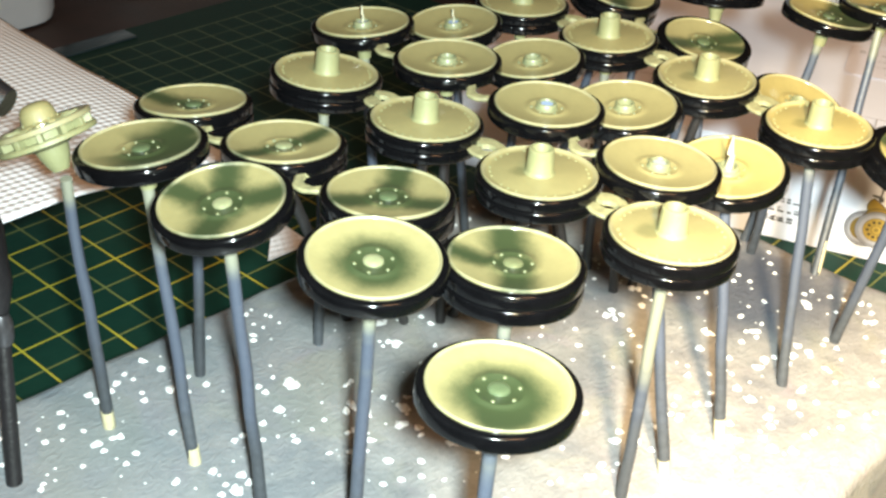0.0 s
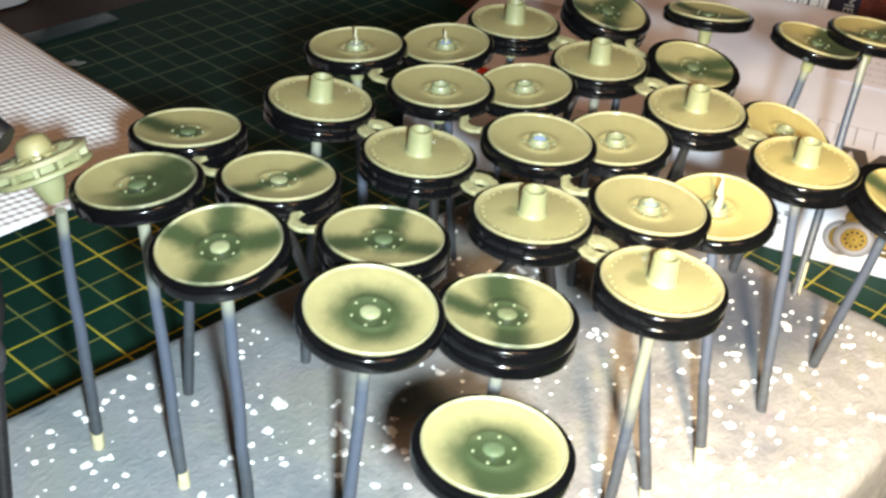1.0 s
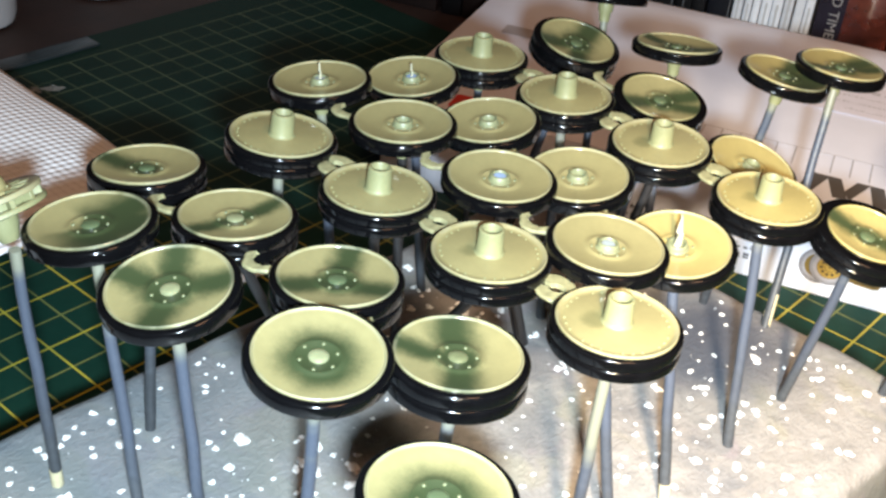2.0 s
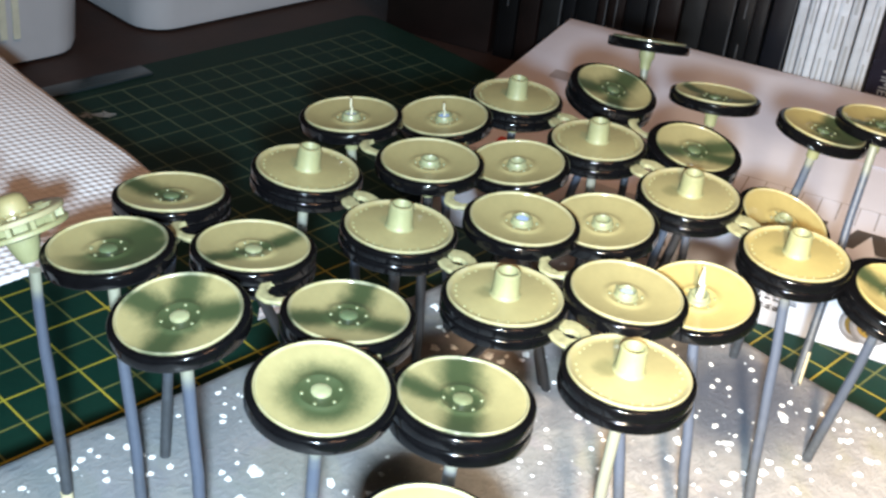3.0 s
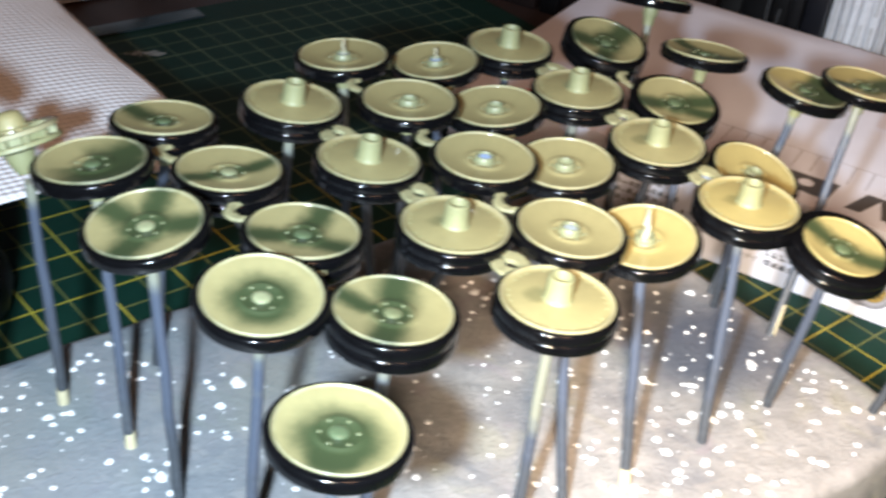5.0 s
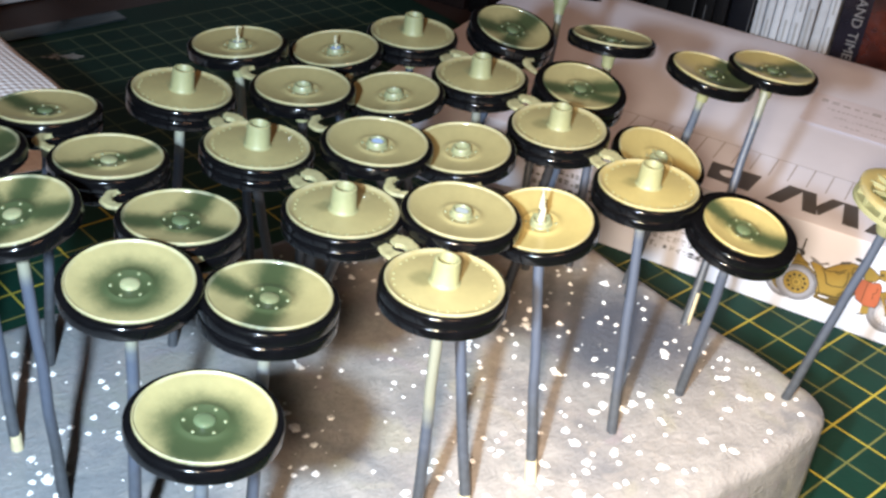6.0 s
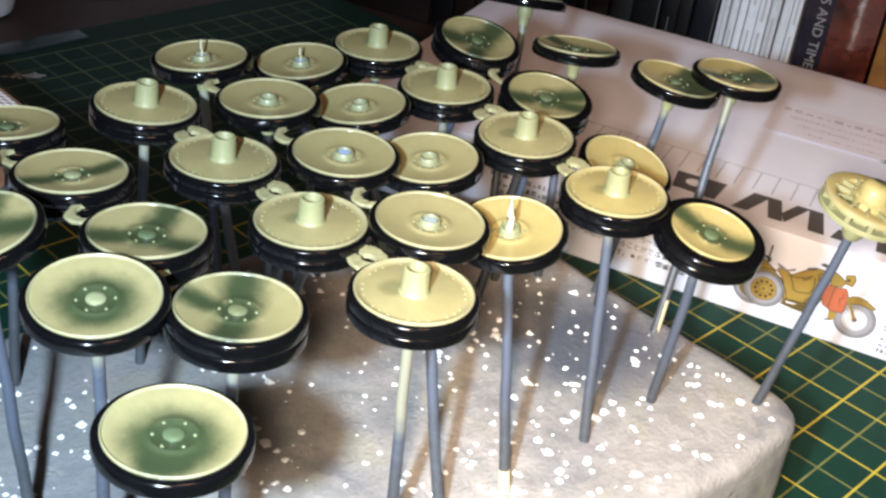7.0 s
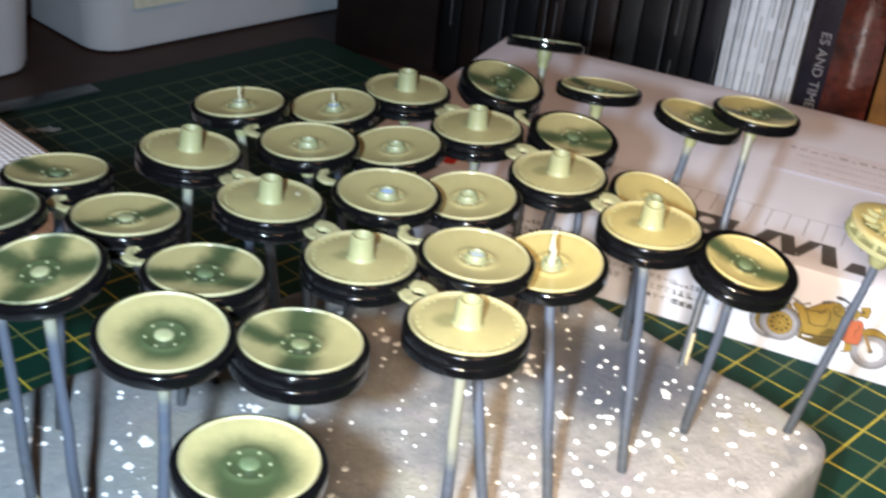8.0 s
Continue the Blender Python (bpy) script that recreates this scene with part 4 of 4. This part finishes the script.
FRONT_GUARD = [(60.3, 19.8), (61.9, 21.1), (64.1, 21.5), (66.8, 21.0), (69.4, 19.6), (70.6, 18.9), (69.6, 18.2), (67.5, 18.6), (64.5, 18.8), (62.4, 18.0), (61.5, 16.9)]
printed("front_mudguard_print", FRONT_GUARD, OCHRE, FRONT, 0.20)
stroke(FRONT_GUARD + FRONT_GUARD[:1], OUTLINE, 0.21, 0.15)
stroke([(63.0, 22.8), (66.1, 23.4), (69.0, 22.1), (71.3, 20.2), (70.9, 19.2)], PALE_INK, 0.2, 0.07)
printed("fork_print", [(60.1, 19.5), (60.7, 20.0), (65.2, 12.6), (64.4, 12.0)], OCHRE, FRONT, 0.24)
stroke([(60.7, 20.0), (65.2, 12.6)], OUTLINE, 0.25, 0.08)
cast_wheel_art(32.1, 12.9, 7.4, 0.16)
GUARD = [(26.4, 17.6), (27.9, 19.9), (30.0, 21.1), (33.7, 21.3), (37.2, 18.8), (39.4, 15.3), (40.7, 11.9), (39.4, 11.4), (38.6, 15.0), (36.0, 18.6), (33.2, 20.2), (30.3, 20.0), (27.4, 18.5)]
printed("mudguard_print", GUARD, OCHRE, FRONT, 0.15)
stroke(GUARD + GUARD[:1], OUTLINE, 0.17, 0.15)
# small print on the front
for k, line in enumerate(("★オートバイ", "サリー部品が", "★サイドカーは", "せることができます", "す。★ドイツ兵の人")):
    writing(line, (-44, -46, -27, -26, -24)[k], (15.6, 11.6, 15.4, 11.4, 7.4)[k], 3.0, INK, FRONT, squeeze=0.92)
for k in range(4):
    bar_row(-78 + k * 0.6, 23.5 - 3.6 * k, 30, 2.0, GREY_INK, FRONT, 20 + k)
for k in range(3):
    bar_row(-8, 15.4 - 4.0 * k, 16 - 3 * k, 2.3, INK, FRONT, 31 + k)
bar_row(75, 12, 10, 2.4, RED_INK, FRONT, 40)
for k in range(3):
    bar_row(75, 8 - 2.6 * k, 12, 1.6, BLUE_INK if k == 1 else GREY_INK, FRONT, 41 + k)
printed("red_print", rounded(-121, 2.5, -104, 15, 1.5), RED_INK, TOPF, 0.0)
# on the top: a fold line with ticks, big slanted marks, rows of small print
printed("fold_print", [(-140, 41.8), (120, 41.8), (120, 41.4), (-140, 41.4)], PALE_INK, TOPF)
for k in range(29):
    x = -98.7 + 7.15 * k
    printed("tick_print", [(x, 41.4), (x + 0.5, 41.4), (x + 0.4, 25.4), (x - 0.1, 25.4)], PALE_INK, TOPF)
for k, pts in enumerate(([(-12, 22.2), (-10.5, 9.0), (5.7, 7.8), (7.0, 22.6)], [(12.2, 7.0), (18.0, 7.0), (23.6, 22.8), (17.4, 22.8)], [(22.4, 22.8), (25.8, 6.6), (31.0, 6.6), (27.6, 22.8)], [(29.4, 13.0), (31.6, 6.6), (38.2, 22.8), (33.4, 22.8)], [(37.8, 22.8), (40.2, 6.2), (46.0, 6.2), (42.9, 22.8)], [(48.0, 6.0), (55.8, 6.0), (55.0, 14.0), (50.0, 14.0)], [(64.0, 6.0), (72.0, 6.0), (70.0, 22.5), (63.0, 22.5)])):
    printed("mark_print", pts, GREY_INK, TOPF, 0.02 + 0.012 * k)
printed("mark_gap_print", disc_outline(-4.2, 16.0, 3.0, 20, 0.95), CARD, TOPF, 0.1)
for k in range(4):
    bar_row(10 + 4 * k, 110 - 7 * k, 62 - 4 * k, 3.4 if k == 0 else 1.5, PALE_INK, TOPF, 50 + k)
printed("panel_print", rounded(6, 84, 100, 118, 2), shader("pale_lilac_print", (0.69, 0.67, 0.75), 0.5, spread=0.06, size=0.02), TOPF, 0.0, "pale lilac printed panel")
writing("TE", 60, 86, 5.0, GREY_INK, TOPF, 180)
bar_row(62, 82, 22, 3.4, GREY_INK, TOPF, 60)
printed("stamp_print", rounded(-128, 86, -112, 96, 1), PALE_INK, TOPF)


# ---- books behind the box ----
ROW = BOX @ Matrix.Translation((0, 0.19, -0.0035))
PAGE = shader("page_edges", (0.62, 0.58, 0.50), 0.7, spread=0.1, size=0.003)


def book(x, thick, tall, deep, cover, label, name="book", spine=None, category="book"):
    top = root(name, (0, 0, 0), label, category, "books standing in a row")
    top.matrix_world = ROW @ Matrix.Translation((x + thick / 2, 0, 0)) @ pose(0, 0, 0, 0, random.Random(int(x * 1e5)).uniform(-0.5, 0.5), 0)
    part("cover", box_bm(thick * 0.96, deep, tall, min(0.0012, thick * 0.25), 2, at=(0, deep / 2, 0)), cover, top)
    if category in ("book", "magazine"):
        part("page_block", box_bm(thick * 0.7, deep - 0.004, 0.001, 0, at=(0, deep / 2, tall - 0.0006)), PAGE, top, "cream page edges", smooth=False)
    if spine:
        spine(top, thick)
    return top


MAG = shader("white_magazine_spine", (0.56, 0.595, 0.66), 0.4, spread=0.14, size=0.008, random_tone=0.14)
DARK = shader("black_case_spine", (0.0032, 0.0032, 0.0042), 0.4, spread=0.4, size=0.02, random_tone=0.5)
CASE_COVERS = [DARK, shader("dark_brown_case_spine", (0.008, 0.0042, 0.0038), 0.4, spread=0.4, size=0.02), shader("navy_case_spine", (0.0036, 0.0042, 0.0078), 0.4, spread=0.4, size=0.02), shader("charcoal_case_spine", (0.0072, 0.0072, 0.0078), 0.45, spread=0.4, size=0.02)]
NIGHT = shader("near_black_cover", (0.014, 0.012, 0.020), 0.25, spread=0.3, size=0.02)
PICTURE = shader("dark_red_picture", (0.060, 0.012, 0.007), 0.14, spread=0.95, size=0.022, bump=0.25, bump_size=0.004, coat=0.8)
BROWN = shader("brown_cover", (0.19, 0.082, 0.022), 0.4, spread=0.3, size=0.015)
# orange torch glints on the picture are put into its colour as patches
t = PICTURE.node_tree
painted_glint, spot = t.nodes.new("ShaderNodeMix"), t.nodes.new("ShaderNodeTexNoise")
painted_glint.data_type = "RGBA"
painted_glint.inputs[7].default_value = (0.42, 0.15, 0.06, 1)
spot.inputs["Scale"].default_value, spot.inputs["Detail"].default_value = 34, 4
t.links.new([n for n in t.nodes if n.bl_idname == "ShaderNodeTexCoord"][0].outputs["Object"], spot.inputs["Vector"])
t.links.new(soft_step(t, spot.outputs[0], 0.60, 0.74), painted_glint.inputs[0])
t.links.new(t.nodes["Principled BSDF"].inputs["Base Color"].links[0].from_socket, painted_glint.inputs[6])
t.links.new(painted_glint.outputs[2], t.nodes["Principled BSDF"].inputs["Base Color"])
STRIPE = shader("grey_spine_print", (0.33, 0.34, 0.365), 0.4, spread=0.1)
CASE_STRIPE = shader("dim_case_print", (0.060, 0.063, 0.070), 0.4, spread=0.6, size=0.012)
SPINE_TEXT = shader("pale_spine_letters", (0.20, 0.195, 0.205), 0.4, spread=0.05)


def spine_bars(ink, seed, wide=0.5):
    def add(top, thick):
        g = random.Random(seed)
        z = 0.03
        while z < 0.2:
            l = g.uniform(0.008, 0.03)
            part("spine_print", box_bm(thick * wide, 0.0003, l, at=(0, -0.0001, z)), ink, top, smooth=False)
            z += l + g.uniform(0.004, 0.02)
    return add


def edge_line(top, thick):
    """A pale line down one edge of the spine."""
    part("spine_edge", box_bm(0.0006, 0.0003, 0.175, at=(thick * 0.42, -0.0001, 0.006)), CASE_STRIPE, top, "pale edge line", smooth=False)


def spine_title(top, thick):
    w = thick * 0.60
    arc = [(w * (k / 12 - 0.5), -0.0032 * math.sin(math.pi * k / 12)) for k in range(13)]
    part("spine_picture", plate_bm(arc[::-1], 0.24), PICTURE, top, "glossy dark red picture on the spine", Matrix.Translation((thick * 0.18, 0.0, 0.004)))
    data = bpy.data.curves.new("writing", "FONT")
    data.body, data.size, data.extrude = "ES AND TIMES", 0.0067, 0.00004
    ob = bpy.data.objects.new("writing_source", data)
    me = bpy.data.meshes.new_from_object(ob)
    bpy.data.objects.remove(ob)
    me.materials.clear()
    me.materials.append(SPINE_TEXT)
    place("spine_text", me, top, Matrix.Translation((-thick * 0.31, -0.0004, 0.0712)) @ pose(0, 0, 0, 90, 0, 0) @ pose(0, 0, 0, 0, 0, -90))


x, k = -0.0415, 0
while x < -0.0045:
    t = (0.0051, 0.0039, 0.0039, 0.0055, 0.0054, 0.0049, 0.0049, 0.0046)[k % 8]
    book(x, t, 0.285 + 0.004 * (k % 3), 0.2, MAG, "thin white magazine standing upright", "magazine", spine_bars(STRIPE, k, 0.16 + 0.05 * (k % 3)) if k % 4 != 2 else None, "magazine")
    x += t
    k += 1
book(-0.003, 0.037, 0.30, 0.2, NIGHT, "thick book with dark red spine and pale title", spine=spine_title)
book(0.0345, 0.03, 0.27, 0.2, BROWN, "brown book standing upright")
book(0.065, 0.035, 0.25, 0.2, NIGHT, "dark book standing upright")
x, k = -0.0425, 0
rb = random.Random(9)
while x > -0.19:
    t = rb.choice((0.005, 0.007, 0.009, 0.012, 0.0145))
    x -= t
    book(x, t, 0.19 + rb.uniform(0, 0.05), 0.15, rb.choice(CASE_COVERS), "dark plastic case standing upright", "disc_case", edge_line if k % 3 == 0 else spine_bars(CASE_STRIPE, 70 + k, rb.choice((0.05, 0.07))) if k % 6 == 2 else None, "case")
    k += 1


book(-0.262, 0.2608 + x, 0.24, 0.11, CASE_COVERS[1], "wide dark brown box standing upright", "storage_box", category="box")


# ---- plastic tubs at the back ----
TUB = shader("milky_plastic", (0.44, 0.46, 0.50), 0.4, spread=0.04, size=0.03)


def tub(x, y, lx, ly, label):
    """An open storage tub with tapered rounded sides and a rim. Placed in the mat's axes, near right corner first."""
    top = root("storage_tub", (0, 0, 0), label, "plastic tub", "white storage tubs")
    top.matrix_world = MAT_TURN @ Matrix.Translation((x * CELL, y * CELL, -0.0035))
    bm = bmesh.new()
    rings = []
    h = 0.13
    for z, grow in ((0.0, -0.006), (0.0015, -0.001), (0.006, 0.0), (h - 0.006, 0.006), (h - 0.006, 0.010), (h, 0.010), (h, 0.003), (0.004, -0.004)):
        rings.append([bm.verts.new((px, py, z)) for px, py in rounded(-grow, -grow, lx + grow, ly + grow, 0.018 + max(0, grow))])
    for a, b in zip(rings, rings[1:]):
        for i in range(len(a)):
            bm.faces.new((a[i], a[(i + 1) % len(a)], b[(i + 1) % len(b)], b[i]))
    bm.faces.new(rings[0][::-1])
    bm.faces.new(rings[-1])
    bmesh.ops.recalc_face_normals(bm, faces=bm.faces)
    part("body", bm, TUB, top)
    return top


right_tub = tub(0.0, 34.45, 0.26, 0.15, "white plastic storage tub with a pale label on dark table")
left_tub = tub(-21.0, 34.35, 0.232, 0.15, "white plastic tub with a pale striped label")
LABEL = shader("pale_striped_label", (0.50, 0.52, 0.43), 0.5, spread=0.1, size=0.004)
for k in range(6):
    part("label_stripe", box_bm(0.0035, 0.0005, 0.05, at=(0.160 + 0.0066 * k, -0.0018, 0.018 - 0.0006 * k)), LABEL, left_tub, "pale green label stripe", smooth=False)
part("label", box_bm(0.033, 0.001, 0.03, at=(0.037, -0.0026, 0.025)), LABEL, right_tub, "pale greenish paper label", smooth=False)


# ---- paper towel ----
def towel_paper():
    m = shader("quilted_white_paper", (0.68, 0.70, 0.75), 0.8, spread=0.03, size=0.01)
    t = m.node_tree
    b = t.nodes["Principled BSDF"]
    co, sep = t.nodes.new("ShaderNodeTexCoord"), t.nodes.new("ShaderNodeSeparateXYZ")
    t.links.new(co.outputs["Object"], sep.inputs[0])
    u = out_of(t, "SINE", out_of(t, "MULTIPLY", out_of(t, "ADD", sep.outputs[0], sep.outputs[1]), 1250.0))
    v = out_of(t, "SINE", out_of(t, "MULTIPLY", out_of(t, "SUBTRACT", sep.outputs[0], sep.outputs[1]), 1250.0))
    bump = t.nodes.new("ShaderNodeBump")
    bump.inputs["Strength"].default_value, bump.inputs["Distance"].default_value = 0.38, 0.0008
    t.links.new(out_of(t, "MULTIPLY", u, v), bump.inputs["Height"])
    t.links.new(bump.outputs[0], b.inputs["Normal"])
    return m


ROLL_X, ROLL_Y0, ROLL_LEN, ROLL_R = -22.6, 11.7, 0.234, 0.0398


def loose_sheet_bm():
    """The free end of the roll: it leaves the top of the roll level and droops towards its cut edge, in soft waves."""
    bm = bmesh.new()
    nx, ny = 70, 110
    rows = []
    for i in range(nx + 1):
        u = i / nx
        row = []
        for j in range(ny + 1):
            v = j / ny
            y = v * ROLL_LEN + 0.0016 * noise.noise(Vector((u * 4, 2, 5)))
            reach = (9.80 + 0.065 * v * ROLL_LEN / CELL) * CELL
            z = 2 * ROLL_R + 0.0004 - 0.0022 * u ** 1.6 - 0.0062 * u ** 7
            z += u * (0.0020 * noise.noise(Vector((u * 2.2, v * 3.5, 0))) + 0.0008 * noise.noise(Vector((u * 6, v * 9, 3))))
            row.append(bm.verts.new((u * reach + 0.0012 * u * noise.noise(Vector((v * 7, 0, 9))), y, z)))
        rows.append(row)
    for a, b in zip(rows, rows[1:]):
        for j in range(ny):
            bm.faces.new((a[j], b[j], b[j + 1], a[j + 1]))
    return bm


QUILT = towel_paper()
paper_roll = root("paper_towel_roll", (0, 0, 0), "roll of white quilted paper towel with a loose sheet", "paper towel")
paper_roll.matrix_world = MAT_TURN @ Matrix.Translation((ROLL_X * CELL, ROLL_Y0 * CELL, 0))
R_MM, L_MM = ROLL_R * 1000, ROLL_LEN * 1000
lying = Matrix.Translation((0, ROLL_LEN, ROLL_R)) @ pose(0, 0, 0, 90, 0, 0)
part("roll", lathe([(20, L_MM), (R_MM - 1.2, L_MM), (R_MM - 0.2, L_MM - 0.8), (R_MM, L_MM - 2), (R_MM, 2), (R_MM - 0.2, 0.8), (R_MM - 1.2, 0), (20, 0)], 72, True), QUILT, paper_roll, "wound white paper", lying)
part("core", lathe([(18.6, L_MM - 0.5), (19.9, L_MM - 0.5), (19.9, 0.5), (18.6, 0.5)], 48, True), shader("grey_brown_card", (0.30, 0.22, 0.15), 0.8, spread=0.1, size=0.004), paper_roll, "grey-brown card tube", lying)
sheet = part("loose_sheet", loose_sheet_bm(), QUILT, paper_roll)
solid = sheet.modifiers.new("thickness", "SOLIDIFY")
solid.thickness, solid.offset = 0.0005, -1

# a scrap of the same paper behind the block
scrap = part("paper_scrap", plate_bm([(0, 0), (0.016, 0.003), (0.010, 0.014), (0.004, 0.012)], 0.0006), QUILT, m=Matrix.Translation((-0.038, 0.366, 0.0002)) @ pose(0, 0, 0, 12, -8, 20) @ Matrix.Translation((0, 0, 0.002)))
tagged(scrap, "small torn piece of white paper on the mat", "paper scrap")

# scuffed white mark and a clear strip at the mat's far margin
SCUFF = shader("white_scuff", (0.15, 0.165, 0.165), 0.6, spread=0.6, size=0.0022)
rng = random.Random(8)
bm = bmesh.new()
for _ in range(46):
    # short overlapping dabs along one drag of the brush, thinning out at the ends
    u = rng.gauss(0, 0.45)
    px, py = 0.008 + 0.009 * u, 0.003 + 0.003 * u + rng.gauss(0, 0.0013)
    w, a0 = rng.uniform(0.0004, 0.0013), rng.uniform(0, 6.28)
    top = bm.verts.new((px, py, 0.0004))
    ring = [bm.verts.new((px + 1.7 * w * rng.uniform(0.5, 1.2) * math.cos(a0 + k * 0.785), py + w * rng.uniform(0.5, 1.2) * math.sin(a0 + k * 0.785), 0)) for k in range(8)]
    for k in range(8):
        bm.faces.new((ring[k], ring[(k + 1) % 8], top))
scuff = part("paint_smear", bm, SCUFF, m=Matrix.Translation((-0.147, 0.510, 0.0001)))
tagged(scuff, "dried whitish paint smear on the mat", "paint smear")
STRIP = shader("grey_clear_strip", (0.020, 0.030, 0.036), 0.25, spread=0.1, size=0.01)
strip = part("plastic_strip", box_bm(0.062, 0.011, 0.0012, 0.0003), STRIP, m=MAT_TURN @ Matrix.Translation((-4.7 * CELL, 31.0 * CELL, 0.0001)))
tagged(strip, "greyish clear plastic strip along the mat's margin", "plastic strip")


# ---- clip holder and rubber bulb at the near left ----
BLACK_RUBBER = shader("black_rubber", (0.007, 0.0065, 0.008), 0.45, spread=0.3, size=0.004, bump=0.3, bump_size=0.001)
STEEL = shader("dark_steel", (0.10, 0.10, 0.11), 0.28, metal=0.8, spread=0.2, size=0.003)
clip_holder = root("clip_holder", (-0.0655, 0.198, BLOCK_TOP - 0.001), "black crocodile clip on a black stick in the foam", "clip")
CB = Vector((-0.0655, 0.198, BLOCK_TOP - 0.001))


def world_tube(name, pts, radii, material, label="", parent=clip_holder):
    return part(name, tube_bm([Vector(p) - CB for p in pts], radii, 14), material, parent, label)


world_tube("stick", [(-0.0655, 0.198, 0.048), (-0.0665, 0.204, 0.066), (-0.0672, 0.2085, 0.080)], [0.0017, 0.0016, 0.0015], BLACK_RUBBER)
world_tube("collar", [(-0.0671, 0.2082, 0.0785), (-0.0672, 0.2086, 0.080), (-0.0673, 0.2090, 0.083), (-0.0674, 0.2094, 0.0850)], [0.0016, 0.0022, 0.0023, 0.0017], STEEL, "ridged dark steel collar")
world_tube("grip", [(-0.0674, 0.2094, 0.0850), (-0.0690, 0.2110, 0.090), (-0.0708, 0.2120, 0.102), (-0.0716, 0.2120, 0.116), (-0.0718, 0.2110, 0.124)], [0.0018, 0.0042, 0.0054, 0.0050, 0.0034], BLACK_RUBBER, "black rubber grip of the clip")
world_tube("jaw", [(-0.0760, 0.2110, 0.1330), (-0.0700, 0.2090, 0.1345), (-0.0620, 0.2065, 0.1330), (-0.0585, 0.2055, 0.1318)], [0.0034, 0.0036, 0.0034, 0.0026], BLACK_RUBBER, "black sleeved jaw of the clip")
world_tube("arm", [(-0.0718, 0.2110, 0.122), (-0.0735, 0.2110, 0.128), (-0.0745, 0.2108, 0.134)], [0.0030, 0.0028, 0.0028], BLACK_RUBBER)

BULB = shader("blue_grey_rubber", (0.020, 0.023, 0.034), 0.5, spread=0.1, size=0.01)
bulb = part("rubber_bulb", lathe([(0, 36), (6, 35), (12, 30.5), (16.5, 23), (17.5, 17), (16, 9), (11, 2.5), (6, 0), (0, 0)], 40), BULB, m=Matrix.Translation((-0.1225, 0.297, 0.0)))
tagged(bulb, "dark blue-grey rubber bulb standing on the mat", "rubber bulb")
